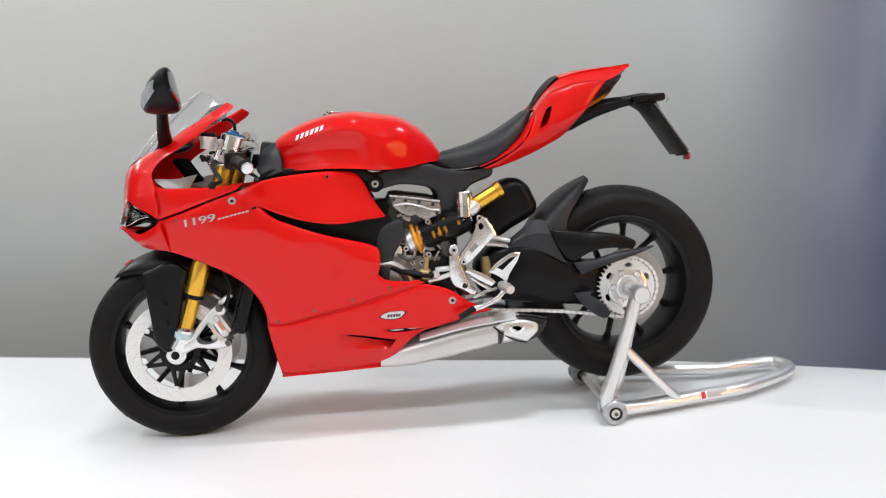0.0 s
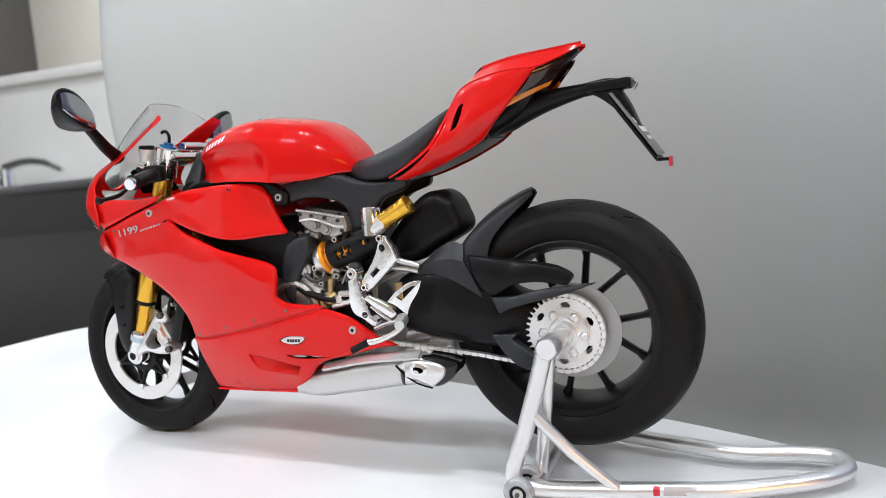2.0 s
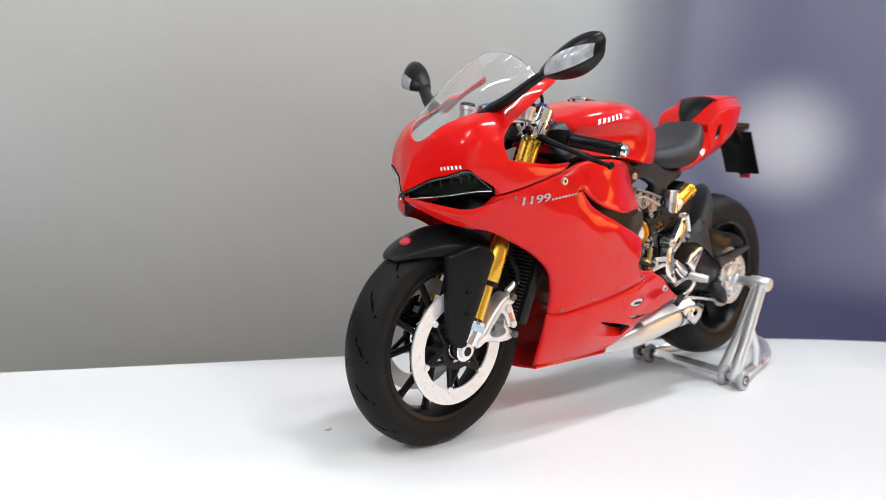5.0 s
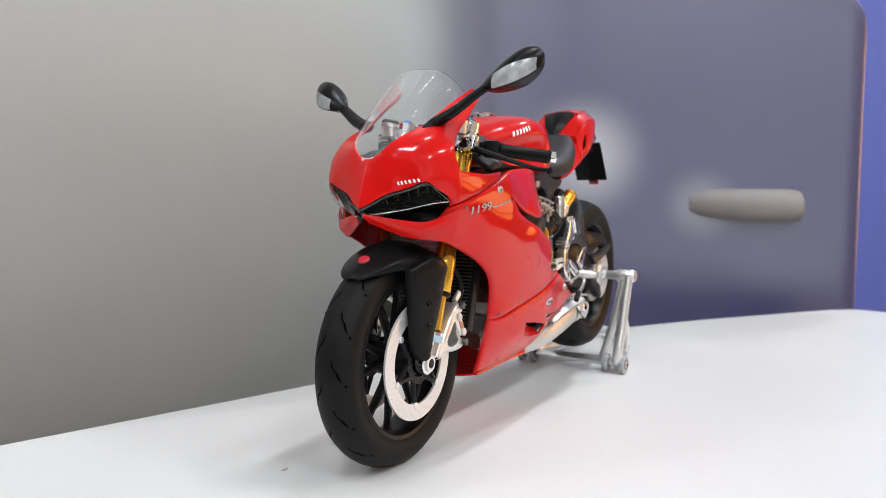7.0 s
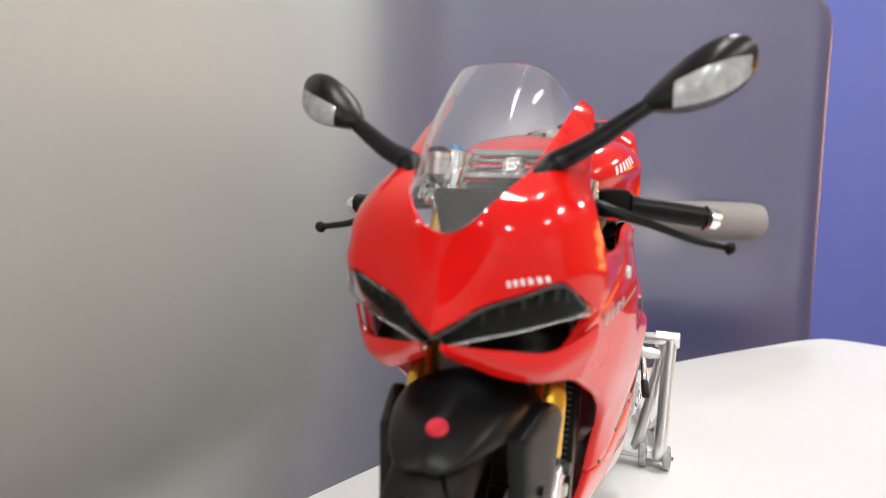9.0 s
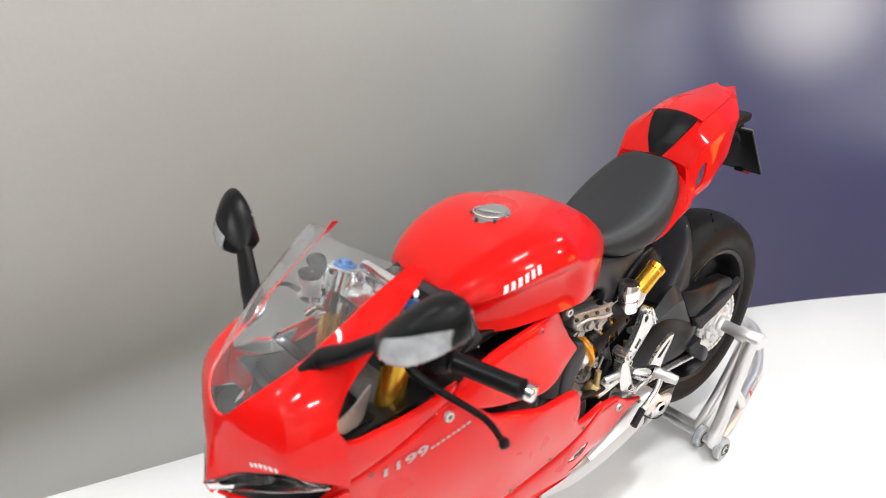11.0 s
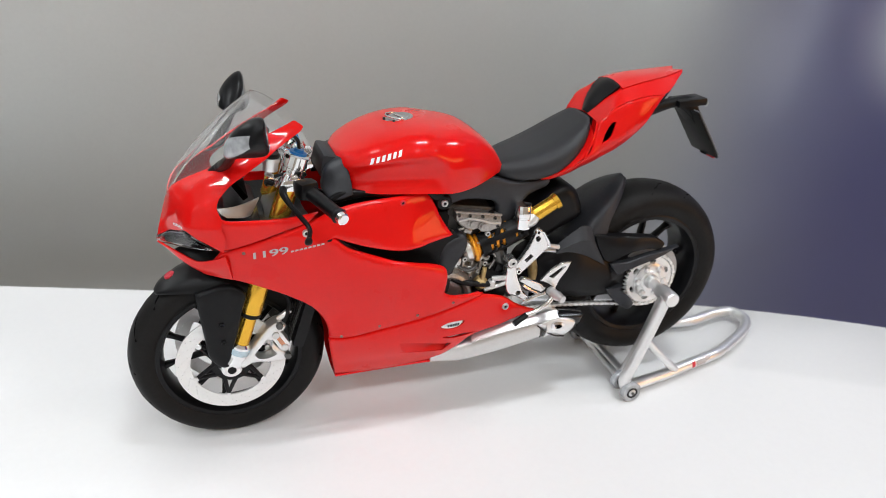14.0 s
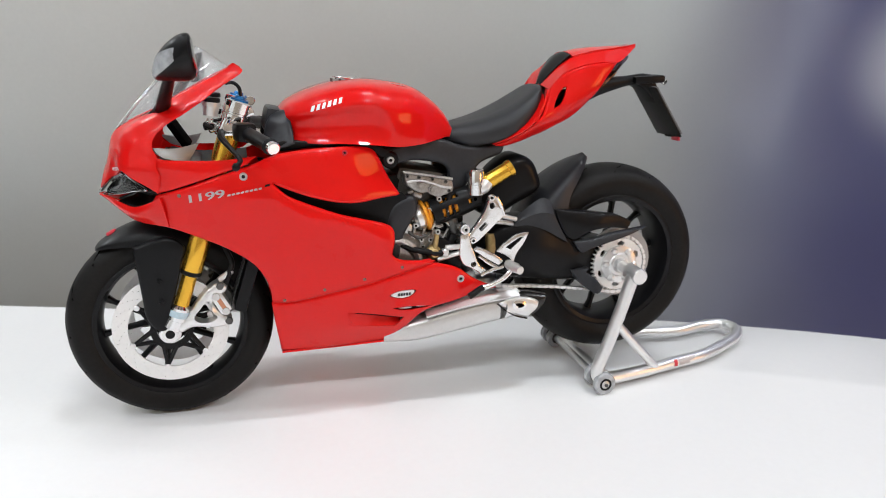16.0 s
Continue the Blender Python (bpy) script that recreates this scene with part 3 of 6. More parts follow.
front_wheel = new("front_wheel")
front_wheel.parent = bike
tagged(front_wheel, "black front wheel with twin silver brake discs")
side = [(0.213, 0.044), (0.222, 0.052), (0.236, 0.058), (0.254, 0.0605), (0.270, 0.057), (0.284, 0.045), (0.293, 0.028), (0.2975, 0.01)]
tyre = part("tyre", *ring(side + [(r, -y) for r, y in side[::-1]], FRONT, 120), RUBBER, front_wheel, "black rubber tyre with zigzag tread", 50)
tread(front_wheel, FRONT, side[3:], 0.055, 15)
lip = [(0.219, 0.046), (0.223, 0.050), (0.217, 0.053), (0.207, 0.050), (0.200, 0.036), (0.196, 0.012)]
part("rim", *ring(lip + [(r, -y) for r, y in lip[::-1]] + [(0.206, -0.01), (0.206, 0.01)], FRONT, 96), RIM, front_wheel)
for V, F in spokes(FRONT, 0.045, 0.203, 0.0, 0.017, 0.026, 100, 17):
    part("spoke", V, F, RIM, front_wheel)
part("hub", *turned([(0, 0.03), (0.05, 0.042), (0.3, 0.046), (0.7, 0.046), (0.95, 0.042), (1, 0.03)], (-0.72, -0.07, 0.30), (-0.72, 0.07, 0.30), 28), RIM, front_wheel)


def brake_disc(parent, centre, y, r_out, r_in, holes_n, thick=0.006):
    loop = circle(centre[0], centre[2], r_out, 96)
    holes = [circle(centre[0], centre[2], r_in, 72)]
    for row, r in enumerate(np.linspace(r_in + 0.010, r_out - 0.009, 4)):
        for k in range(holes_n):
            a = 2 * math.pi * (k + row * 0.27) / holes_n
            holes.append(circle(centre[0] + r * math.cos(a), centre[2] + r * math.sin(a), 0.0017, 6))
    V, F = skin_mesh(loop, y, thick, holes, 0.02)
    return part("brake_disc", V, F, DISC, parent, "perforated silver brake disc", 30)


for y in (-0.083, 0.077):
    disc = brake_disc(front_wheel, FRONT, y, 0.163, 0.120, 22)
    arms = []
    for k in range(6):
        a = 2 * math.pi * k / 6 + 0.35
        for d in (-0.2, 0.2):
            p0 = (FRONT[0] + 0.05 * math.cos(a + 2 * d), y + 0.004, 0.30 + 0.05 * math.sin(a + 2 * d))
            p1 = (FRONT[0] + 0.113 * math.cos(a), y + 0.004, 0.30 + 0.113 * math.sin(a))
            arms.append(sweep([p0, p1], [0.0075, 0.0060], 8, 1))
        at = (FRONT[0] + 0.1175 * math.cos(a), y + 0.003, 0.30 + 0.1175 * math.sin(a))
        part("disc_button", *rod((at[0], y - 0.004, at[2]), (at[0], y + 0.010, at[2]), 0.009, 14), SILVER, front_wheel)
    for V, F in arms:
        part("carrier_arm", V, F, RIM, front_wheel)
    part("disc_carrier", *joined(ring([(0.042, y - 0.002), (0.060, y - 0.002), (0.060, y + 0.008), (0.042, y + 0.008)], (FRONT[0], 0, 0.30), 40)), RIM, front_wheel, "black spider disc carrier")

rear_wheel = new("rear_wheel")
rear_wheel.parent = bike
tagged(rear_wheel, "wide black rear wheel on a single-sided swingarm")
side = [(0.222, 0.078), (0.232, 0.087), (0.250, 0.096), (0.268, 0.100), (0.286, 0.0965), (0.303, 0.083), (0.316, 0.060), (0.324, 0.032), (0.327, 0.010)]
part("tyre", *ring(side + [(r, -y) for r, y in side[::-1]], REAR, 128), RUBBER, rear_wheel, "wide black rubber tyre", 50)
tread(rear_wheel, REAR, side[3:], 0.088, 14)
lip = [(0.229, 0.080), (0.233, 0.085), (0.226, 0.088), (0.214, 0.084), (0.204, 0.060), (0.200, 0.02)]
part("rim", *ring(lip + [(r, -y) for r, y in lip[::-1]] + [(0.210, -0.02), (0.210, 0.02)], REAR, 96), RIM, rear_wheel)
for V, F in spokes(REAR, 0.06, 0.207, 0.015, 0.019, 0.034, 62, 18):
    part("spoke", V, F, RIM, rear_wheel)
part("hub", *turned([(0, 0.05), (0.1, 0.07), (0.6, 0.075), (1, 0.055)], (0.72, -0.08, 0.411), (0.72, 0.06, 0.411), 32), RIM, rear_wheel)


def sprocket_outline(cx, cz, r, teeth):
    pts = []
    for k in range(teeth):
        for f, h in ((0.0, -0.006), (0.28, -0.006), (0.45, 0.004), (0.58, 0.004), (0.76, -0.006)):
            a = 2 * math.pi * (k + f) / teeth
            pts.append((cx + (r + h) * math.cos(a), cz + (r + h) * math.sin(a)))
    return np.array(pts)


slots = []
for k in range(6):
    a = 2 * math.pi * k / 6 + 0.45
    arc = [(0.074, a - 0.19), (0.080, a - 0.06), (0.080, a + 0.06), (0.074, a + 0.19), (0.066, a + 0.13), (0.066, a - 0.13)]
    slots.append(np.array([(0.72 + r * math.cos(g), 0.411 + r * math.sin(g)) for r, g in arc]))
sprocket = part("sprocket", *skin_mesh(sprocket_outline(0.72, 0.411, 0.096, 40), -0.122, 0.010, slots, 0.012), DISC, rear_wheel, "silver toothed chain sprocket", 30)
part("carrier", *turned([(0, 0.064), (0.6, 0.064), (0.8, 0.056), (0.8, 0.04), (1, 0.036)], (0.72, -0.120, 0.411), (0.72, -0.136, 0.411), 48), SILVER, rear_wheel)
for k in range(6):
    a = 2 * math.pi * k / 6 - 0.07
    at = (0.72 + 0.052 * math.cos(a), 0.411 + 0.052 * math.sin(a))
    part("sprocket_nut", *turned([(0, 0.013), (0.5, 0.013), (0.8, 0.011), (1, 0.006)], (at[0], -0.128, at[1]), (at[0], -0.143, at[1]), 6), SILVER, rear_wheel)
part("axle_nut", *turned([(0, 0.027), (0.6, 0.027), (0.8, 0.024), (1, 0.022)], (0.72, -0.130, 0.411), (0.72, -0.152, 0.411), 24), SILVER, rear_wheel)
part("brake_disc", *skin_mesh(circle(0.735, 0.411, 0.122, 72), -0.088, 0.006, [circle(0.735, 0.411, 0.06, 40)], 0.02), DARKSTEEL, rear_wheel, "plain grey rear brake disc", 30)


def chain_links():
    run = [(0.72 + 0.098 * math.cos(g), 0.411 + 0.098 * math.sin(g)) for g in np.linspace(radians(95), radians(-95), 36)]
    run += [(0.69, 0.316), (0.60, 0.332), (0.50, 0.347), (0.40, 0.358), (0.30, 0.366), (0.22, 0.374)]
    p = np.array(run)
    d = np.r_[0, np.cumsum(np.hypot(*np.diff(p, axis=0).T))]
    s = np.arange(0, d[-1], 0.0105)
    return np.stack([np.interp(s, d, p[:, 0]), np.interp(s, d, p[:, 1])], 1)


chain = new("drive_chain")
chain.parent = bike
tagged(chain, "silver roller chain on the rear sprocket")
links = chain_links()
for k in range(len(links) - 1):
    (x0, z0), (x1, z1) = links[k], links[k + 1]
    y = -0.126 if k % 2 else -0.123
    a, b = np.array([x0, y, z0]), np.array([x1, y, z1])
    t = (b - a) / np.linalg.norm(b - a)
    u = np.array([-t[2], 0, t[0]])
    loop = []
    for c, s in ((a, -1), (b, 1)):
        for g in (-70, -25, 25, 70):
            loop.append(c - s * t * 0.0012 + 0.0050 * (s * t * math.cos(radians(g)) + s * u * math.sin(radians(g))))
    loop = np.array(loop)
    part("link", *loft([loop, loop + (0, 0.014, 0)]), DISC if k % 2 else STEEL, chain)

# ---- fork, front brake, front mudguard
for s in (-1, 1):
    fork = new("fork_leg")
    fork.parent = bike
    y = 0.106 * s
    foot, top = np.array([-0.694, y, 0.352]), np.array([-0.492, y, 0.945])
    at = lambda f: foot + (top - foot) * f
    part("slider", *rod(at(0.02), at(0.25), 0.0215, 24), GOLD, fork, "gold fork slider")
    part("outer_tube", *turned([(0, 0.029), (0.01, 0.031), (0.22, 0.031), (0.24, 0.028), (0.95, 0.028), (1, 0.026)], at(0.225), at(0.93), 28), GOLD, fork, "gold anodised fork tube")
    part("dust_seal", *rod(at(0.205), at(0.23), 0.0315, 24), BLACK, fork)
    part("fork_cap", *turned([(0, 0.025), (0.35, 0.025), (0.4, 0.015), (1, 0.013)], at(1.030), at(1.052), 20), BLUE, fork, "blue anodised fork cap")
    part("yoke_clamp", *turned([(0, 0.034), (0.05, 0.036), (0.45, 0.036), (0.47, 0.033), (0.53, 0.033), (0.55, 0.036), (0.95, 0.036), (1, 0.031)], at(0.915), at(1.03), 28), CHROME, fork, "polished fork clamp")
    part("casting", *joined(rod(at(-0.03), at(0.055), 0.031, 24, 0.25), rod((-0.72, y * 0.72, 0.30), (-0.72, y * 1.10, 0.30), 0.031, 24),
                            sweep([at(0.0), (-0.713, y, 0.318)], [0.030, 0.030], 14, 2)), CHROME, fork, "polished axle clamp")
    part("tape", *turned([(0, 0.0316), (1, 0.0316)], at(0.0), at(0.03), 24), PALEBLUE, fork, "pale blue tape band")
    part("axle", *turned([(0, 0.022), (0.9, 0.022), (1, 0.017)], (-0.72, y * 1.08, 0.30), (-0.72, y * 1.16, 0.30), 24), SILVER, fork)
    part("axle_socket", *rod((-0.72, y * 1.12, 0.30), (-0.72, y * 1.17, 0.30), 0.014, 12), BLACK, fork)
    caliper = new("brake_caliper")
    caliper.parent = bike
    yb, yf = s * 0.090, s * 0.132
    part("body", *plate([(-0.668, 0.352, 1), (-0.640, 0.392), (-0.605, 0.433), (-0.575, 0.448), (-0.553, 0.435), (-0.560, 0.418), (-0.578, 0.412), (-0.592, 0.392), (-0.585, 0.366), (-0.560, 0.345), (-0.546, 0.335), (-0.556, 0.318), (-0.60, 0.312), (-0.655, 0.318), (-0.69, 0.305), (-0.70, 0.330)], min(yb, yf) if s < 0 else yf, yb if s < 0 else yb, [outline([(-0.650, 0.348), (-0.632, 0.372), (-0.608, 0.398), (-0.596, 0.388), (-0.598, 0.362), (-0.585, 0.342), (-0.610, 0.330), (-0.640, 0.334)], 0.005)], 0.008), SILVER, caliper, "polished radial caliper bracket")
    part("piston_block", *block((-0.572, s * 0.108, 0.386), (0.036, 0.046, 0.066), (0, -28, 0), 0.2), SILVER, caliper, "polished caliper block")
    part("print_bar", *block((-0.572, s * 0.1315, 0.386), (0.012, 0.003, 0.046), (0, -28, 0), 0.2), COPPER, caliper, "copper-red print")
    part("inner_block", *block((-0.566, s * 0.066, 0.386), (0.05, 0.03, 0.10), (0, -28, 0), 0.2), DARKMETAL, caliper)
    for x, z in ((-0.585, 0.408), (-0.560, 0.362)):
        part("piston_cap", *rod((x, s * 0.128, z), (x, s * 0.139, z), 0.011, 18), STEEL, caliper)
    for x, z in ((-0.572, 0.440), (-0.553, 0.332)):
        part("mount_bolt", *rod((x, s * 0.126, z), (x, s * 0.142, z), 0.011, 6), DARKMETAL, caliper)
    part("brake_hose", *sweep([(-0.560, s * 0.11, 0.43), (-0.545, s * 0.115, 0.47), (-0.535, s * 0.11, 0.50), (-0.555, s * 0.09, 0.56), (-0.54, s * 0.07, 0.66)], 0.008, 8), BLACK, caliper)
    part("banjo", *rod((-0.575, s * 0.112, 0.452), (-0.535, s * 0.112, 0.478), 0.009, 12), SILVER, caliper)

guard = new("front_mudguard")
guard.parent = bike
rows = []
for a, r, w, fall in ((129, 0.303, 0.018, 0.002), (127, 0.305, 0.036, 0.006), (122, 0.306, 0.056, 0.016), (112, 0.308, 0.078, 0.036), (98, 0.310, 0.098, 0.056), (86, 0.309, 0.108, 0.064), (72, 0.304, 0.112, 0.066)):
    c, s_ = math.cos(radians(a)), math.sin(radians(a))
    rows.append([(FRONT[0] + (r - dr) * c, y * w, FRONT[2] + (r - dr) * s_) for y, dr in ((-1, fall), (-0.95, 0.5 * fall), (-0.72, 0.15 * fall), (0, -0.010 * w / 0.09), (0.72, 0.15 * fall), (0.95, 0.5 * fall), (1, fall))])
part("shell", *patch(rows, 5, 0.004, True), BLACK, guard, "black plastic mudguard shell")
for s in (-1, 1):
    V, F = plate([(-0.800, 0.560, 1), (-0.70, 0.590), (-0.660, 0.560), (-0.668, 0.528, 1), (-0.690, 0.44), (-0.712, 0.372), (-0.728, 0.312), (-0.752, 0.312), (-0.779, 0.345), (-0.788, 0.42)], -0.110, -0.098, [], 0.010)
    V = np.asarray(V) - np.clip(np.asarray(V)[:, :1] + 0.80, 0, None) * (0, 0.24, 0)
    part("side_plate", V * (1, -s, 1), F, BLACK, guard)
    for z in (0.465, 0.405):
        bolt(guard, (-0.735, s * 0.1265, z), 0.008, BLACK, out=(0, s, 0))
part("round_badge", *turned([(0, 0.016), (0.7, 0.016), (1, 0.013)], (-0.8610, -0.006, 0.5800), (-0.8665, -0.006, 0.5905), 24), REDPRINT, guard, "small red round badge")

# ---- nose cowl, headlights, screen
brow = [(-0.880, 0.000, 0.716), (-0.864, -0.030, 0.734), (-0.846, -0.056, 0.752), (-0.820, -0.108, 0.770), (-0.800, -0.155, 0.786), (-0.772, -0.174, 0.766), (-0.714, -0.198, 0.732)]
ridge = [(-0.880, 0, 0.716), (-0.872, 0, 0.748), (-0.860, 0, 0.785), (-0.850, 0, 0.818), (-0.840, 0, 0.845)]
screen_edge = [(-0.840, 0, 0.845), (-0.839, -0.020, 0.850), (-0.832, -0.041, 0.866), (-0.814, -0.059, 0.888), (-0.777, -0.074, 0.910), (-0.720, -0.087, 0.934), (-0.638, -0.102, 0.983), (-0.547, -0.112, 1.032), (-0.498, -0.122, 1.060)]
window_edge = [(-0.714, -0.198, 0.732), (-0.707, -0.204, 0.776), (-0.710, -0.199, 0.822), (-0.721, -0.190, 0.858), (-0.704, -0.180, 0.888), (-0.641, -0.162, 0.930), (-0.580, -0.155, 0.972), (-0.519, -0.147, 1.016), (-0.478, -0.137, 1.046), (-0.498, -0.122, 1.060)]
FACE = depth([(y, z, x) for x, y, z in brow + ridge[1:] + screen_edge[1:] + window_edge[1:]] + [
    (-0.060, 0.800, -0.843), (-0.110, 0.800, -0.819), (-0.152, 0.808, -0.800), (-0.185, 0.800, -0.764),
    (-0.055, 0.835, -0.837), (-0.100, 0.840, -0.820), (-0.140, 0.840, -0.800), (-0.172, 0.840, -0.772), (-0.030, 0.785, -0.854),
    (-0.110, 0.875, -0.800), (-0.148, 0.875, -0.775), (-0.172, 0.872, -0.746), (-0.122, 0.910, -0.758), (-0.148, 0.908, -0.732), (-0.138, 0.950, -0.655), (-0.136, 1.000, -0.570)])
face_loop = [p for c in (brow, window_edge, screen_edge[::-1], ridge[::-1]) for p in catmull(c, 8)[:-1, 1:].tolist()]
cowl = skin_mesh(np.array(face_loop), FACE, 0.006, grid=0.009)
cowl = (np.asarray(cowl[0])[:, [1, 0, 2]], cowl[1])
nose = new("nose_cowl")
nose.parent = bike
both("cowl_shell", *cowl, RED, nose, "glossy red nose fairing", 60)
SIDE = depth([(-0.79, 0.66, -0.128), (-0.745, 0.757, -0.183), (-0.66, 0.722, -0.193), (-0.70, 0.82, -0.197), (-0.64, 0.66, -0.182), (-0.62, 0.60, -0.174), (-0.69, 0.63, -0.166), (-0.489, 0.769, -0.211), (-0.45, 0.82, -0.200),
              (-0.55, 0.66, -0.203), (-0.48, 0.52, -0.184), (-0.44, 0.46, -0.170), (-0.43, 0.40, -0.156), (-0.393, 0.386, -0.166), (-0.278, 0.417, -0.184), (-0.161, 0.444, -0.197), (-0.048, 0.474, -0.202), (0.06, 0.48, -0.185),
              (-0.414, 0.745, -0.222), (-0.25, 0.60, -0.228), (-0.35, 0.60, -0.220), (-0.08, 0.57, -0.212), (-0.25, 0.655, -0.232), (-0.21, 0.823, -0.191), (-0.28, 0.71, -0.214), (-0.05, 0.69, -0.172), (-0.10, 0.79, -0.160), (-0.35, 0.83, -0.195)])
both("cowl_flank", *skin_mesh(outline([(-0.717, 0.835, 1), (-0.700, 0.820), (-0.633, 0.814), (-0.532, 0.813), (-0.452, 0.821, 1), (-0.478, 0.799, 1), (-0.564, 0.772), (-0.652, 0.743), (-0.714, 0.725, 1), (-0.735, 0.775)]), SIDE, 0.006, grid=0.014, roll=0.004, reach=0.008), RED, nose)

lens_top = brow[:5] + [(-0.772, -0.173, 0.766), (-0.743, -0.183, 0.746)]
lens_low = [(-0.876, -0.010, 0.700), (-0.856, -0.034, 0.706), (-0.836, -0.060, 0.711), (-0.806, -0.108, 0.721), (-0.780, -0.143, 0.731), (-0.756, -0.170, 0.737), (-0.738, -0.183, 0.739)]
lens_rows = [lens_top, [tuple((np.array(a) * 0.5 + np.array(b) * 0.5 + (-0.003, -0.001, 0)).tolist()) for a, b in zip(lens_top, lens_low)], lens_low]
lens_rows = (np.array(lens_rows) - (0, 0.0, 0.003)).tolist()
both("headlight_lens", *patch(lens_rows, 4, 0.003, True), CLEAR, nose, "clear headlight lens")
low_line, top_line = catmull(lens_low, 8), catmull(lens_top, 8)
bowl = [[tuple((low_line[i] + (top_line[i] - low_line[i]) * f + (0.010 + d, 0, 0)) * np.array((1, 0.97, 1))) for i in range(12, 44, 4)] for f, d in ((0.50, 0.004), (0.66, 0.010), (0.82, 0.008), (0.95, 0.002))]
both("lamp_bowl", *patch(bowl, 3, 0.002, True), BOWL, nose, "smoked silver lamp bowl")
for k in range(6):
    i = 16 + 4 * k
    a, b = low_line[i] + (0.008, 0, 0), top_line[i] + (0.008, 0, 0)
    for s in (-1, 1):
        part("lamp_rib", *sweep([(a + (b - a) * f) * (1, -s * 0.97, 1) for f in (0.46, 0.68, 0.92)], 0.0024, 6, 2), BLACK, nose)
both("reflector", *patch(np.array(lens_rows) * (1, 0.95, 1) + (0.022, 0, 0.0), 4, 0.004, True), GROOVE, nose, "dark headlight reflector")
for s in (-1, 1):
    part("lens_trim", *sweep([(x, y * -s, z - 0.003) for x, y, z in lens_low], 0.0020, 8), CHROME, nose, "thin bright lens trim")
    part("lens_bezel", *sweep([(x + 0.004, y * -s, z - 0.006) for x, y, z in lens_top], [0.0030, 0.0026, 0.0018, 0.0014, 0.0014, 0.0014, 0.0012], 8), DARKMETAL, nose, "thin dark lens bezel")
chin = [
    [(-0.880, -0.012, 0.704), (-0.820, -0.085, 0.690), (-0.778, -0.135, 0.684), (-0.742, -0.165, 0.697), (-0.705, -0.190, 0.716)],
    [(-0.868, -0.014, 0.694), (-0.815, -0.088, 0.670), (-0.775, -0.136, 0.662), (-0.738, -0.164, 0.672), (-0.700, -0.188, 0.692)],
    [(-0.852, -0.018, 0.684), (-0.800, -0.080, 0.650), (-0.765, -0.118, 0.640), (-0.730, -0.142, 0.636), (-0.690, -0.164, 0.632)],
]
both("chin", *patch(chin, 6, 0.005, True), RED, nose, "red air intake lip")
both("intake_duct", *patch([[(-0.848, -0.03, 0.716), (-0.800, -0.085, 0.726), (-0.760, -0.14, 0.726), (-0.730, -0.165, 0.722)],
                            [(-0.780, -0.03, 0.706), (-0.750, -0.08, 0.706), (-0.730, -0.12, 0.706), (-0.700, -0.15, 0.706)],
                            [(-0.840, -0.03, 0.680), (-0.795, -0.08, 0.655), (-0.760, -0.12, 0.645), (-0.715, -0.155, 0.655)]], 5, 0.003), BLACK, nose, "black intake duct")
part("inner_bulkhead", *block((-0.66, 0, 0.755), (0.10, 0.30, 0.10), (0, 15, 0), 0.15), BLACK, nose)
part("instrument_panel", *block((-0.655, 0, 0.865), (0.018, 0.15, 0.085), (0, -32, 0), 0.25), GROOVE, nose, "dark instrument display")
part("cockpit_floor", *patch([[(-0.71, -0.175, 0.806), (-0.72, 0, 0.79), (-0.71, 0.175, 0.806)], [(-0.60, -0.165, 0.795), (-0.60, 0, 0.76), (-0.60, 0.165, 0.795)], [(-0.47, -0.165, 0.800), (-0.47, 0, 0.77), (-0.47, 0.165, 0.800)]], 4, 0.005), BLACK, nose, "black cockpit tray")
both("dash_bracket", *joined(patch([[(-0.716, -0.165, 0.846), (-0.66, -0.150, 0.842), (-0.600, -0.128, 0.852)], [(-0.706, -0.172, 0.832), (-0.66, -0.155, 0.824), (-0.615, -0.135, 0.826)], [(-0.690, -0.170, 0.818), (-0.65, -0.155, 0.808), (-0.628, -0.140, 0.806)]], 4, 0.006)), DARKSTEEL, nose, "grey metal dash bracket")

glass_edge = catmull(screen_edge, 6)[:42]
glass_edge = np.concatenate([(glass_edge * (1, -1, 1))[:0:-1], glass_edge]) + (0.003, 0, 0.001)
crest = catmull([(-0.510, 0.104, 1.050), (-0.548, 0.088, 1.080), (-0.582, 0.060, 1.101), (-0.594, 0, 1.107), (-0.582, -0.060, 1.101), (-0.548, -0.088, 1.080), (-0.510, -0.104, 1.050)], 8)


def along(curve, k):
    d = np.r_[0, np.cumsum(np.linalg.norm(np.diff(curve, axis=0), axis=1))]
    return np.stack([np.interp(np.linspace(0, d[-1], k), d, curve[:, i]) for i in range(3)], 1)


low_edge, top_edge = along(glass_edge, 41), along(crest, 41)
screen_rows = []
for f in np.linspace(0, 1, 9):
    row = low_edge * (1 - f) + top_edge * f
    lift = 4 * f * (1 - f) * np.sin(np.linspace(0, np.pi, 41)) ** 0.6
    screen_rows.append(row + lift[:, None] * np.array([-0.010, 0, 0.011]))
screen = part("windscreen", *patch(screen_rows, 2, 0.0025, False), SCREEN, bike, "clear curved windscreen")
screen.visible_shadow = False

MIRROR_STATIONS = [(-0.236, -0.640, 0.022, 1.046, 1.028), (-0.262, -0.612, 0.068, 1.078, 1.025), (-0.296, -0.600, 0.088, 1.109, 1.028), (-0.328, -0.596, 0.086, 1.129, 1.037), (-0.355, -0.595, 0.066, 1.136, 1.052), (-0.376, -0.596, 0.042, 1.132, 1.070), (-0.388, -0.600, 0.016, 1.118, 1.088)]   # y, back x, depth, top, bottom


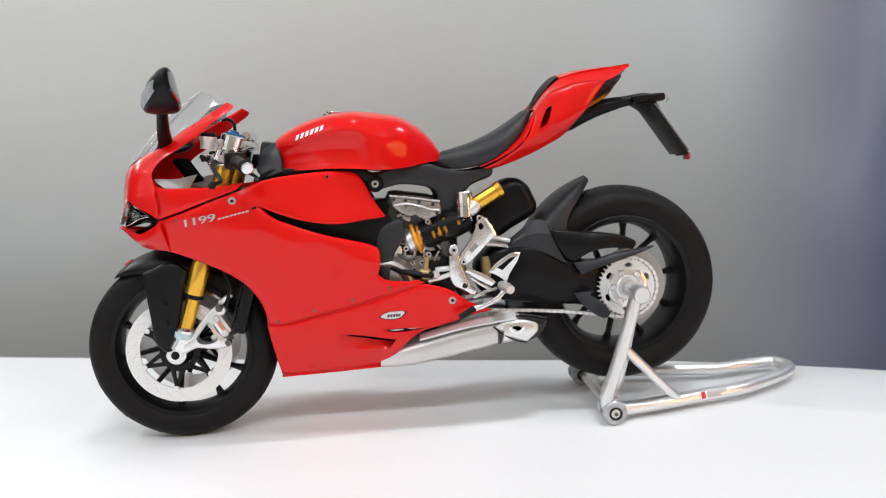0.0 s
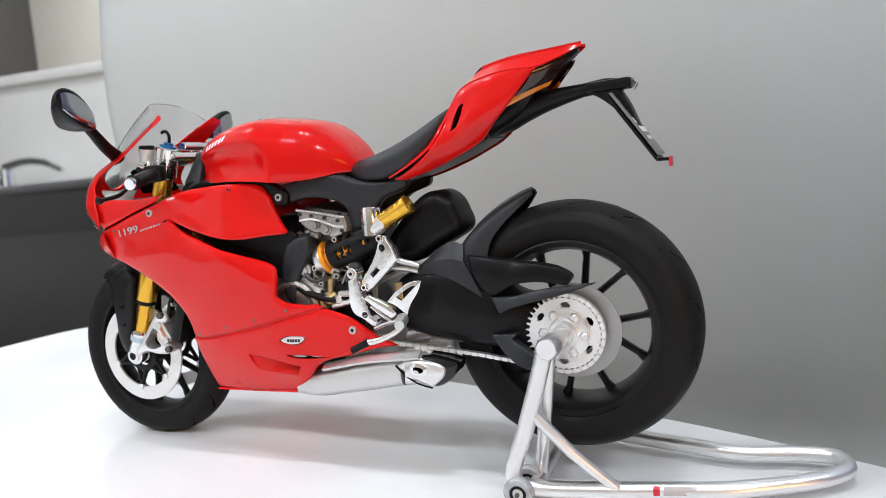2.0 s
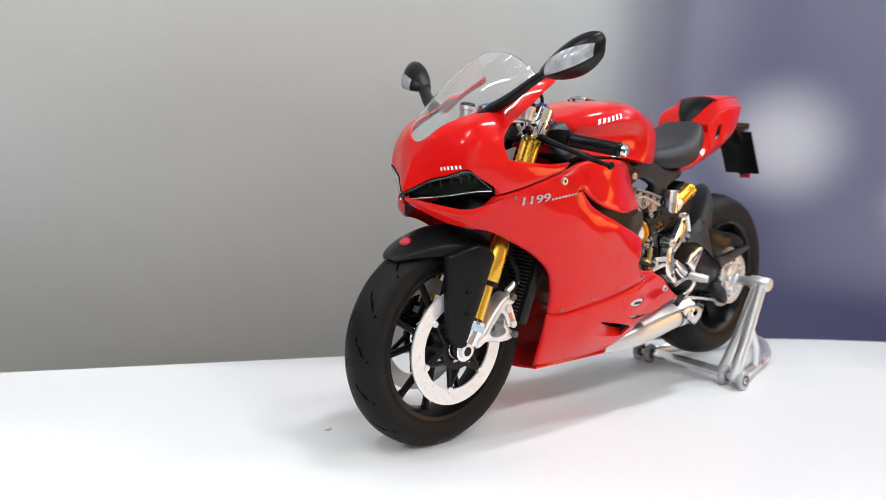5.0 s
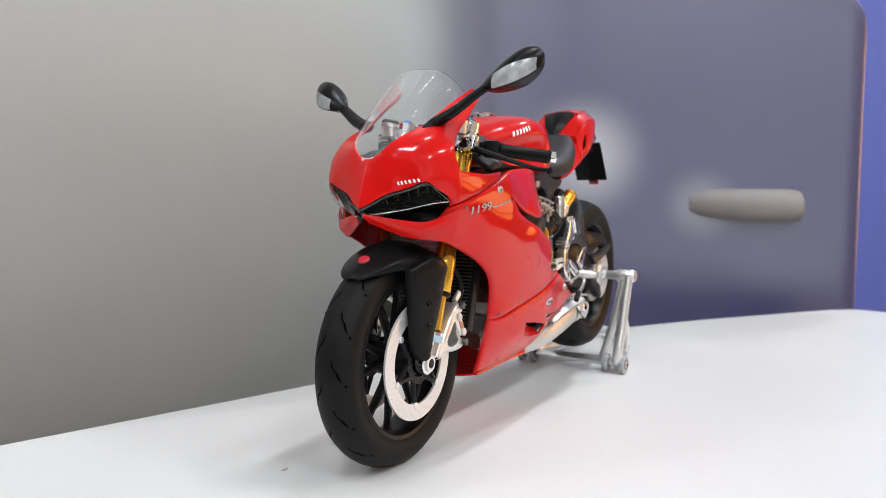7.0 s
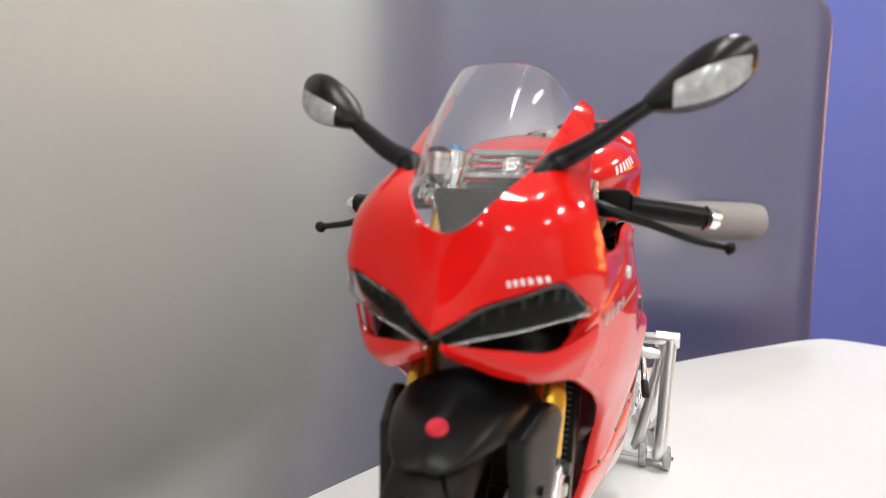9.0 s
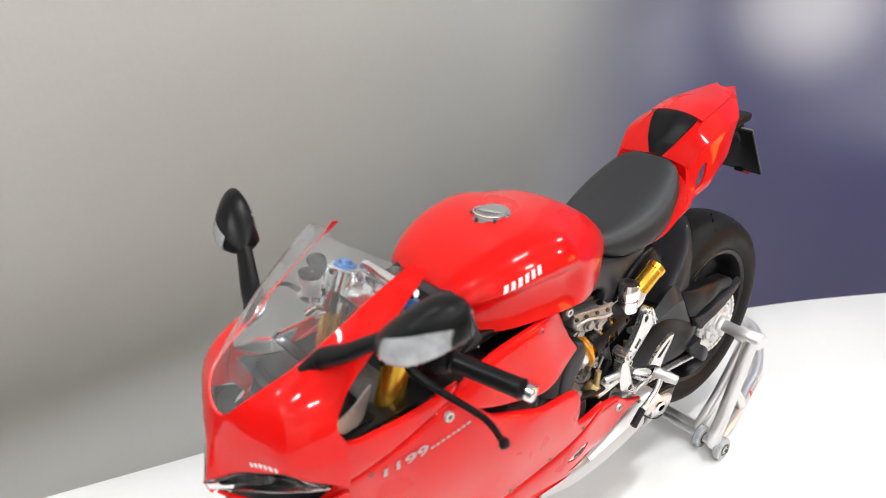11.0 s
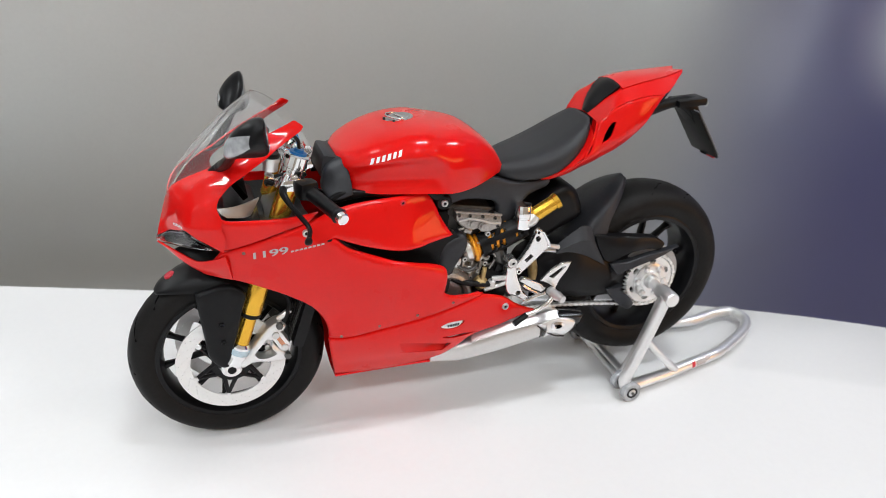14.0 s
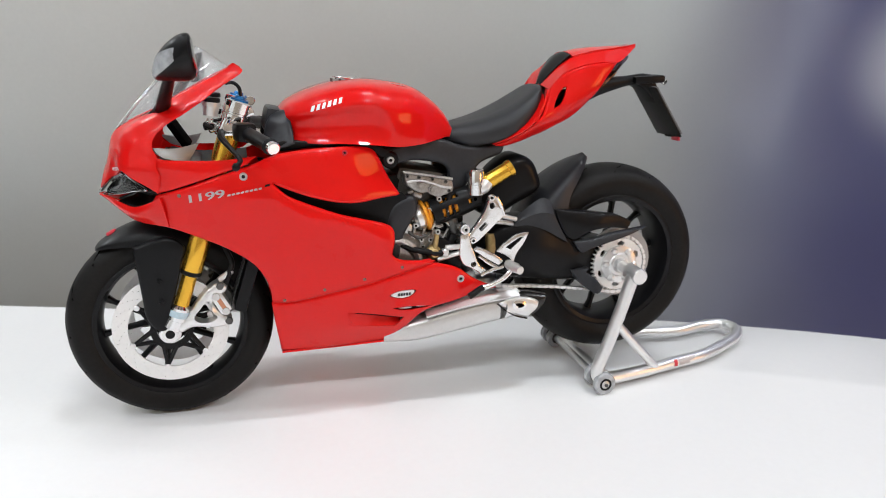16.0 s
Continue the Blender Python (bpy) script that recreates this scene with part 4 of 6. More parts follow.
def mirror_unit(s, shift, stalk, size=1.0):
    mirror = new("mirror")
    mirror.parent = bike
    tagged(mirror, "black mirror with a clear indicator lens")
    root = np.array(stalk[-1])
    place = lambda p: root + (np.asarray(p) * (1, -s, 1) + shift - root) * size
    part("stalk", *sweep(stalk, [0.008, 0.023, 0.020, 0.017, 0.016], 12, squash=0.7), BLACK, mirror)
    rings = []
    for y, back, d, top, low in catmull(MIRROR_STATIONS, 4):
        h = top - low
        rows = [(0.0, 1.0), (0.30, 1.0), (0.68, 0.78), (0.93, 0.45), (1.0, 0.14), (0.93, 0.01), (0.5, -0.02), (-0.05, 0.0), (-0.12, 0.10), (-0.08, 0.55)]
        rings.append(catmull([(back - a * d, y, low + b * h) for a, b in rows], 4, True))
    rings = np.array(rings)
    part("shell", place(loft(rings)[0]), loft(rings)[1], BLACK, mirror, "", 40)
    back = np.array([rings[:, k] for k in (39, 37, 35, 33, 31, 29)])
    rows = back[:, 4:-3]
    mid = rows.mean(0)
    face = mid + (rows - mid) * (1, 0.90, 0.88) + (0.0035, 0, 0)
    V, F = patch(face, 1, 0.003, True)
    part("glass", place(V), F, MIRROR, mirror, "mirror glass")
    lens = rings[6:22, 11:21]
    core = rings[6:22].mean(1)[:, None]
    lens = core + (lens - core) * 1.025
    V, F = patch(lens, 1, 0.003, True)
    part("indicator_lens", place(V), F, LENS, mirror, "clear indicator lens", 60)


mirror_unit(-1, (0, 0, 0), [(-0.722, -0.094, 0.928), (-0.690, -0.113, 0.945), (-0.676, -0.165, 0.975), (-0.660, -0.220, 1.016), (-0.652, -0.246, 1.034)])
mirror_unit(1, (0.010, -0.016, -0.026), [(-0.722, 0.094, 0.928), (-0.690, 0.112, 0.943), (-0.672, 0.156, 0.962), (-0.650, 0.206, 0.992), (-0.638, 0.234, 1.010)], 0.86)

# ---- side fairings
side_loop = outline([(-0.717, 0.720, 1), (-0.652, 0.738), (-0.564, 0.767), (-0.474, 0.795), (-0.40, 0.822), (-0.289, 0.836), (-0.162, 0.836), (-0.122, 0.824), (-0.098, 0.787), (-0.088, 0.763), (-0.066, 0.724), (-0.043, 0.690, 1),
                     (-0.112, 0.686), (-0.167, 0.681), (-0.215, 0.683), (-0.295, 0.699), (-0.356, 0.721), (-0.412, 0.747, 1), (-0.375, 0.712), (-0.325, 0.688), (-0.231, 0.653), (-0.166, 0.634), (-0.095, 0.612), (-0.074, 0.598), (-0.070, 0.565), (-0.078, 0.52, 1),
                     (-0.060, 0.503), (0.062, 0.483, 1), (-0.062, 0.453), (-0.149, 0.430), (-0.268, 0.404), (-0.384, 0.382), (-0.428, 0.384, 1), (-0.430, 0.415), (-0.446, 0.466), (-0.481, 0.516), (-0.548, 0.563), (-0.621, 0.597), (-0.692, 0.625), (-0.770, 0.640, 1), (-0.755, 0.665)])
side_shell = skin_mesh(side_loop, SIDE, 0.007, grid=0.015, roll=0.007, reach=0.013)
for s in (-1, 1):
    fairing = new("side_fairing")
    fairing.parent = bike
    V, F = side_shell
    part("panel", np.asarray(V) * (1, -s, 1), F, RED, fairing, "glossy red side fairing panel", 55)
    V, F = skin_mesh(outline([(-0.44, 0.77), (-0.30, 0.72), (-0.10, 0.70), (-0.03, 0.69), (-0.02, 0.62), (-0.07, 0.56), (-0.20, 0.62), (-0.33, 0.67)]), -0.150, 0.01)
    part("vent_duct", np.asarray(V) * (1, -s, 1), F, BLACK, fairing, "black air vent lining")
    for x, z in ((-0.489, 0.769), (-0.21, 0.823)):
        bolt(fairing, (x, s * -SIDE([(x, z)])[0], z), 0.0115 if x < -0.3 else 0.008, STEEL if x < -0.3 else REDPRINT, out=(0, s, 0))
    for x, z in ((-0.658, 0.720), (-0.393, 0.392), (-0.278, 0.421), (-0.161, 0.448), (-0.048, 0.478)):
        part("rivet", *turned([(0, 0.005), (0.6, 0.005), (1, 0.003)], (x, s * (-SIDE([(x, z)])[0] - 0.002), z), (x, s * (-SIDE([(x, z)])[0] + 0.003), z), 12), COPPERCAST, fairing)

BELLY = depth([(-0.43, 0.38, -0.154), (-0.393, 0.386, -0.165), (-0.278, 0.417, -0.183), (-0.161, 0.444, -0.196), (-0.048, 0.474, -0.201), (0.06, 0.48, -0.186), (0.144, 0.419, -0.172), (0.265, 0.376, -0.165), (0.12, 0.35, -0.172),
               (-0.415, 0.30, -0.132), (-0.404, 0.21, -0.098), (-0.30, 0.207, -0.106), (-0.16, 0.215, -0.115), (-0.077, 0.222, -0.120), (-0.25, 0.31, -0.165), (-0.06, 0.32, -0.180), (-0.1, 0.40, -0.196), (0.03, 0.33, -0.172)])
belly_loop = outline([(-0.430, 0.380, 1), (-0.384, 0.378), (-0.268, 0.400), (-0.149, 0.426), (-0.062, 0.449), (0.062, 0.478, 1), (0.115, 0.462), (0.142, 0.450), (0.200, 0.409), (0.270, 0.376, 1), (0.218, 0.369), (0.124, 0.345), (0.055, 0.330), (0.018, 0.312), (-0.013, 0.282), (-0.077, 0.216, 1), (-0.161, 0.212), (-0.302, 0.205), (-0.404, 0.204, 1), (-0.415, 0.27), (-0.424, 0.33)])
slot = outline([(-0.212, 0.341, 1), (-0.12, 0.327), (-0.036, 0.309, 1), (-0.060, 0.276, 1), (-0.14, 0.282), (-0.195, 0.298)], 0.006)
oval = outline([(-0.086, 0.388), (-0.062, 0.401), (-0.026, 0.403), (0.000, 0.398), (-0.016, 0.381), (-0.050, 0.376)], 0.005)
gill = outline([(-0.075, 0.346, 1), (-0.02, 0.346), (0.055, 0.338, 1), (0.0, 0.333), (-0.05, 0.336)], 0.005)
for s in (-1, 1):
    belly = new("belly_pan")
    belly.parent = bike
    V, F = skin_mesh(belly_loop, BELLY, 0.007, [slot, oval, gill], 0.014, 0.006, 0.012)
    part("panel", np.asarray(V) * (1, -s, 1), F, RED, belly, "glossy red belly pan", 55)
    V, F = skin_mesh(outline([(-0.424, 0.370), (-0.384, 0.368), (-0.268, 0.390), (-0.149, 0.416), (-0.062, 0.439), (0.050, 0.466), (0.050, 0.490), (-0.062, 0.474), (-0.149, 0.450), (-0.268, 0.424), (-0.384, 0.402), (-0.424, 0.398)]), lambda q: BELLY(q) + 0.0075, 0.003)
    part("seam_flange", np.asarray(V) * (1, -s, 1), F, RED, belly, "red flange behind the seam")
    scoop = patch([[(x, BELLY([(x, z)])[0] + d * f, z) for x, z, f in row] for d, row in ((0.050, ((-0.216, 0.345, 0.25), (-0.12, 0.331, 0.8), (-0.030, 0.313, 1.1))), (0.030, ((-0.212, 0.320, 0.3), (-0.13, 0.304, 0.8), (-0.040, 0.293, 1.1))), (0.003, ((-0.205, 0.294, 1), (-0.14, 0.277, 1), (-0.050, 0.271, 1))))], 5, 0.004, True)
    part("scoop", np.asarray(scoop[0]) * (1, -s, 1), scoop[1], RED, belly, "red recessed scoop")
    # black strip colours in the shade below the scoop's upper edge
    throat = patch([[(x, BELLY([(x, z)])[0] + d, z) for x, z, d in row] for row in (((-0.190, 0.339, 0.010), (-0.12, 0.329, 0.026), (-0.036, 0.311, 0.036)), ((-0.186, 0.332, 0.012), (-0.12, 0.314, 0.030), (-0.042, 0.291, 0.034)))], 5, 0.003, True)
    part("scoop_throat", np.asarray(throat[0]) * (1, -s, 1), throat[1], GROOVE, belly, "black strip shading the slot in the scoop")
    V, F = skin_mesh(outline([(-0.081, 0.3885), (-0.060, 0.399), (-0.027, 0.401), (-0.006, 0.397), (-0.019, 0.383), (-0.050, 0.378)], 0.005), lambda q: BELLY(q) + 0.002, 0.004)
    part("oval_badge", np.asarray(V) * (1, -s, 1), F, WHITE, belly, "small white oval badge")
    for k in range(5):
        x = -0.060 + 0.0085 * k
        V, F = skin_mesh(np.array([(x, 0.3850), (x + 0.006, 0.3852), (x + 0.0065, 0.3935), (x + 0.0005, 0.3930)]), lambda q: BELLY(q) - 0.0005, 0.002)
        part("print_bar", np.asarray(V) * (1, -s, 1), F, CHARCOAL, belly)
    V, F = skin_mesh(outline([(-0.10, 0.412), (0.08, 0.410), (0.09, 0.32), (-0.05, 0.325)], 0.01), lambda q: BELLY(q) + 0.022, 0.006)
    part("backing", np.asarray(V) * (1, -s, 1), F, BLACK, belly)
    for x0 in (-0.055, 0.0):
        V, F = skin_mesh(outline([(x0, 0.3415), (x0 + 0.025, 0.343), (x0 + 0.045, 0.340), (x0 + 0.02, 0.337)], 0.004), lambda q: BELLY(q) + 0.006, 0.004)
        part("gill_vane", np.asarray(V) * (1, -s, 1), F, STEEL, belly)
    bolt(belly, (0.144, s * 0.1725, 0.419), 0.012, STEEL, out=(0, s, 0))
part("belly_keel", *patch([[(-0.404, -0.098, 0.204), (-0.404, 0, 0.19), (-0.404, 0.098, 0.204)], [(-0.24, -0.102, 0.208), (-0.24, 0, 0.185), (-0.24, 0.102, 0.208)], [(-0.077, -0.120, 0.218), (-0.077, 0, 0.19), (-0.077, 0.120, 0.218)]], 5, 0.006), RED, bike, "red belly keel")

# printed lettering on the sides: the number, and bars for what follows it
def lettering(text, size):
    c = bpy.data.curves.new("lettering", "FONT")
    c.body, c.size = text, size
    ob = bpy.data.objects.new("lettering", c)
    scene.collection.objects.link(ob)
    me = bpy.data.meshes.new_from_object(ob.evaluated_get(bpy.context.evaluated_depsgraph_get()))
    V, F = np.array([tuple(v.co) for v in me.vertices]), [tuple(p.vertices) for p in me.polygons]
    bpy.data.objects.remove(ob)
    bpy.data.curves.remove(c)
    bpy.data.meshes.remove(me)
    return V, F


side_drape = {s: Drape(np.asarray(side_shell[0]) * (1, -s, 1), side_shell[1]) for s in (-1, 1)}
for s in (-1, 1):
    V, F = lettering("1199", 0.032)
    V = V * (1.64, 0.95, 1)
    if s > 0:
        V[:, 0] = V[:, 0].max() - V[:, 0]
    V[:, 0] += V[:, 1] * 0.12
    a = radians(9)
    flat = [(-0.643 + x * math.cos(a) - z * math.sin(a), 0.699 + x * math.sin(a) + z * math.cos(a)) for x, z, _ in V]
    bold = [(side_drape[s].lay([(x + d, z + d * 0.3) for x, z in flat], s, 0.003 + 0.3 * abs(d)), F) for d in (-0.0012, -0.0006, 0, 0.0006, 0.0012)]
    part("number_print", *joined(*bold), GREYPRINT, bike, "silver number print 1199")
    for k in range(8):
        x, z = -0.534 + 0.0118 * k, 0.716 + 0.0024 * k
        print_block(side_drape[s], [(x, z), (x + 0.0085, z + 0.0015), (x + 0.0090, z + 0.0068), (x + 0.0005, z + 0.0053)], s, GREYPRINT, bike)
    print_block(side_drape[s], [(-0.434, 0.740), (-0.421, 0.743), (-0.420, 0.749), (-0.433, 0.746)], s, BLACK, bike)
cowl_drape = Drape(*cowl)
for k in range(6):
    f0, f1 = k / 6 + 0.03, (k + 1) / 6 - 0.045
    spot = lambda f, h: (-0.831 + 0.024 * f - 0.0012 * h, 0.777 + 0.0095 * f + h * 0.0085)
    print_block(cowl_drape, [spot(f0, 0), spot(f1, 0), spot(f1, 1), spot(f0, 1)], -1, WHITE, bike)

# ---- tank, seat, tail
def hull(stations, shape, n=5, mat=RED, name="shell", parent=None, label="", sharp=60):
    """A closed body: stations (x, half width, top, bottom), shape rows (share of width, share of height) from crown to keel."""
    secs = []
    for x, w, top, low in catmull(stations, n):
        right = [(x, w * a, low + (top - low) * b) for a, b in shape]
        secs.append(right + [(p, -q, r) for p, q, r in right[-2:0:-1]])
    return part(name, *loft(secs), mat, parent, label, sharp)


def ring_flat(r, wide, at):
    """A thin lying ring with a rounded section."""
    return sweep([(at[0] + r * math.cos(g), at[1] + r * math.sin(g), at[2] - 0.12 * r * math.cos(g)) for g in np.linspace(0, 2 * math.pi, 33)[:-1]], wide / 2, 8, 2, True)


tank = new("fuel_tank")
tank.parent = bike
tagged(tank, "glossy red sculpted fuel tank")
TANK = [(-0.374, 0.080, 0.938, 0.880), (-0.350, 0.128, 0.960, 0.854), (-0.29, 0.166, 0.990, 0.846), (-0.21, 0.190, 1.013, 0.846), (-0.13, 0.198, 1.021, 0.842), (-0.05, 0.188, 1.014, 0.834), (0.02, 0.160, 0.998, 0.836), (0.075, 0.128, 0.963, 0.844), (0.115, 0.100, 0.924, 0.850), (0.145, 0.070, 0.876, 0.848)]
FORE = [(0.0, 1.0), (0.30, 0.995), (0.58, 0.965), (0.80, 0.895), (0.93, 0.78), (0.995, 0.645), (0.982, 0.59), (0.925, 0.49), (0.885, 0.30), (0.905, 0.12), (0.955, 0.0), (0.4, -0.02), (0.0, -0.02)]
AFT = [(0.0, 1.0), (0.34, 0.985), (0.62, 0.93), (0.81, 0.83), (0.92, 0.70), (0.98, 0.56), (0.99, 0.50), (1.0, 0.40), (0.995, 0.26), (0.985, 0.12), (0.97, 0.0), (0.4, -0.02), (0.0, -0.02)]
secs = []
for x, w, top, low in catmull(TANK, 6):
    k = min(1.0, max(0.0, (x + 0.125) / 0.06))
    k = k * k * (3 - 2 * k)
    half = [(x, w * (a0 * (1 - k) + a1 * k), low + (top - low) * (b0 * (1 - k) + b1 * k)) for (a0, b0), (a1, b1) in zip(FORE, AFT)]
    dense = catmull(half[:11], 3).tolist() + half[11:]
    secs.append(dense + [(p, -q, r) for p, q, r in dense[-2:0:-1]])
part("shell", *loft(secs), RED, tank, "glossy red tank shell", 50)
cap = part("filler_cap", *turned([(0, 0.046), (0.5, 0.046), (0.8, 0.043), (0.82, 0.036), (1, 0.034)], (-0.171, 0, 1.003), (-0.1735, 0, 1.0215), 40), DARKSTEEL, tank, "round silver filler cap")
part("cap_rim", *ring_flat(0.037, 0.0045, (-0.1735, 0, 1.0215)), POLISHED, cap, "polished cap rim")
part("cap_flap", *block((-0.1735, 0, 1.0222), (0.016, 0.052, 0.004), (0, 7, 20), 0.3), POLISHED, cap)
for k in range(6):
    a = 2 * math.pi * k / 6
    part("cap_screw", *rod((-0.175 + 0.041 * math.cos(a), 0.041 * math.sin(a), 1.012), (-0.175 + 0.041 * math.cos(a), 0.041 * math.sin(a), 1.0205), 0.004, 8), DARKMETAL, tank)
tank_drape = Drape(*loft(secs))
for s in (-1, 1):
    for k in range(6):
        f0, f1 = k / 6 + 0.02, (k + 1) / 6 - 0.05
        spot = lambda f, h: (-0.300 + 0.090 * f + 0.005 * h, 0.934 + 0.028 * f + h * 0.016)
        print_block(tank_drape, [spot(f0, 0), spot(f1, 0), spot(f1, 1), spot(f0, 1)], s, WHITE, tank)
both("trim_strip", *skin_mesh(outline([(-0.39, 0.852), (-0.30, 0.852), (-0.20, 0.850), (-0.11, 0.838), (-0.07, 0.815), (-0.09, 0.80), (-0.14, 0.825), (-0.30, 0.834), (-0.42, 0.825)]), -0.150, 0.02, roll=0.004, reach=0.008), BLACK, bike, "black trim under the tank")
both("airbox_cover", *skin_mesh(outline([(-0.396, 0.926), (-0.374, 0.934), (-0.358, 0.936), (-0.352, 0.915), (-0.346, 0.880), (-0.344, 0.846, 1), (-0.370, 0.836), (-0.404, 0.828, 1), (-0.426, 0.856), (-0.420, 0.885), (-0.412, 0.908)]), depth([(-0.394, 0.940, -0.066), (-0.36, 0.945, -0.090), (-0.35, 0.90, -0.128), (-0.344, 0.85, -0.156), (-0.404, 0.83, -0.150), (-0.42, 0.88, -0.105), (-0.385, 0.90, -0.115), (-0.41, 0.93, -0.075)]), 0.02, roll=0.006, reach=0.012, grid=0.009), CHARCOAL, bike, "charcoal airbox cover")
part("airbox_bridge", *block((-0.395, 0, 0.905), (0.05, 0.16, 0.07), (0, 12, 0), 0.3), CHARCOAL, bike)

seat = hull([(0.088, 0.052, 0.862, 0.846), (0.13, 0.082, 0.876, 0.832), (0.19, 0.112, 0.890, 0.822), (0.26, 0.132, 0.910, 0.830), (0.33, 0.136, 0.940, 0.856), (0.39, 0.118, 0.975, 0.905), (0.425, 0.090, 0.998, 0.955), (0.438, 0.060, 1.002, 0.985)],
            [(0.0, 1.0), (0.45, 0.99), (0.75, 0.93), (0.92, 0.76), (1.0, 0.45), (0.97, 0.12), (0.9, 0.0), (0.0, 0.0)], 6, LEATHER, "rider_seat", bike, "black vinyl rider seat", 50)

tail = new("tail_unit")
tail.parent = bike
tagged(tail, "red pointed tail fairing")
TAIL = depth([(0.25, 0.806, -0.095), (0.40, 0.846, -0.098), (0.47, 0.876, -0.100), (0.53, 0.91, -0.106), (0.36, 0.868, -0.136), (0.44, 0.95, -0.120), (0.42, 0.90, -0.140), (0.50, 0.94, -0.140), (0.60, 0.99, -0.126), (0.54, 1.058, -0.120), (0.612, 1.071, -0.116), (0.674, 1.071, -0.106), (0.442, 0.985, -0.113), (0.484, 1.036, -0.119)])
tail_side = outline([(0.236, 0.808, 1), (0.31, 0.838), (0.37, 0.872), (0.412, 0.910), (0.434, 0.955), (0.442, 0.985), (0.458, 1.010), (0.484, 1.036), (0.540, 1.058), (0.612, 1.071), (0.678, 1.072, 1), (0.648, 1.038), (0.602, 0.982), (0.565, 0.945), (0.53, 0.908), (0.47, 0.876), (0.40, 0.846), (0.30, 0.816)])
both("side_panel", *skin_mesh(tail_side, TAIL, 0.006, [outline([(0.452, 0.932, 1), (0.462, 0.962), (0.481, 0.996), (0.494, 1.000, 1), (0.486, 0.972), (0.472, 0.944)], 0.004)], 0.014, 0.006, 0.012), RED, tail, "glossy red tail side", 55)
both("shoulder", *patch([[(0.4455, -0.110, 0.990), (0.484, -0.116, 1.038), (0.540, -0.117, 1.060), (0.612, -0.113, 1.073), (0.676, -0.103, 1.074), (0.776, -0.030, 1.119)],
                        [(0.447, -0.100, 0.992), (0.494, -0.084, 1.054), (0.532, -0.076, 1.085), (0.60, -0.073, 1.101), (0.70, -0.054, 1.113), (0.778, -0.028, 1.124)]], 6, 0.005, True), RED, tail, "red creased tail shoulder", 60)
part("top_panel", *patch([[(0.532, -0.076, 1.085), (0.532, -0.04, 1.095), (0.532, 0, 1.098), (0.532, 0.04, 1.095), (0.532, 0.076, 1.085)],
                          [(0.60, -0.073, 1.101), (0.60, -0.04, 1.109), (0.60, 0, 1.111), (0.60, 0.04, 1.109), (0.60, 0.073, 1.101)],
                          [(0.70, -0.054, 1.113), (0.70, -0.03, 1.117), (0.70, 0, 1.118), (0.70, 0.03, 1.117), (0.70, 0.054, 1.113)],
                          [(0.778, -0.028, 1.124), (0.764, -0.014, 1.122), (0.758, 0, 1.121), (0.764, 0.014, 1.122), (0.778, 0.028, 1.124)]], 6, 0.006, True), RED, tail, "glossy red tail top", 60)
part("front_panel", *patch([[(0.534, -0.076, 1.084), (0.530, 0, 1.096), (0.534, 0.076, 1.084)], [(0.494, -0.084, 1.054), (0.488, 0, 1.056), (0.494, 0.084, 1.054)], [(0.447, -0.10, 0.990), (0.450, 0, 1.000), (0.447, 0.10, 0.990)]], 6, 0.006, True), RED, tail, "", 60)
part("back_pad", *patch([[(0.552, -0.050, 1.102), (0.556, 0, 1.108), (0.552, 0.050, 1.102)], [(0.522, -0.062, 1.090), (0.518, 0, 1.099), (0.522, 0.062, 1.090)], [(0.476, -0.045, 1.042), (0.470, 0, 1.052), (0.476, 0.045, 1.042)], [(0.450, -0.020, 1.000), (0.445, 0, 1.006), (0.450, 0.020, 1.000)]], 6, 0.016, True), BLACK, tail, "black rubber backrest pad")
part("duct_lining", *patch([[(0.44, -0.095, 0.92), (0.46, -0.095, 0.97), (0.52, -0.095, 1.01)], [(0.44, 0.095, 0.92), (0.46, 0.095, 0.97), (0.52, 0.095, 1.01)]], 3, 0.005), BLACK, tail)
both("seat_edge", *patch([[(0.262, -0.112, 0.823), (0.330, -0.134, 0.852), (0.390, -0.133, 0.892), (0.428, -0.120, 0.950)], [(0.262, -0.085, 0.832), (0.330, -0.105, 0.868), (0.392, -0.100, 0.912), (0.436, -0.092, 0.965)], [(0.270, -0.050, 0.838), (0.335, -0.060, 0.875), (0.400, -0.055, 0.925), (0.446, -0.055, 0.975)]], 5, 0.005), RED, tail)
both("seat_surround", *patch([[(0.396, -0.136, 0.892), (0.424, -0.124, 0.940), (0.445, -0.102, 0.988)], [(0.420, -0.105, 0.900), (0.442, -0.095, 0.945), (0.456, -0.080, 0.992)], [(0.440, -0.060, 0.930), (0.455, -0.055, 0.965), (0.462, -0.050, 1.000)]], 5, 0.006), RED, tail, "red seat surround")
hull([(0.25, 0.070, 0.815, 0.806), (0.33, 0.080, 0.845, 0.826), (0.40, 0.085, 0.872, 0.850), (0.47, 0.088, 0.905, 0.878), (0.535, 0.086, 0.945, 0.910)], [(0, 1), (0.9, 1), (1, 0.7), (0.85, 0.05), (0.7, 0), (0, 0)], 4, BLACK, "under_panel", tail, "black tail underside")
hull([(0.530, 0.080, 0.945, 0.912), (0.61, 0.06, 1.01, 0.962), (0.70, 0.055, 1.095, 1.060), (0.765, 0.022, 1.116, 1.108)], [(0, 1), (0.9, 1), (1, 0.7), (0.8, 0), (0, 0)], 4, BLACK, "undertail", tail)
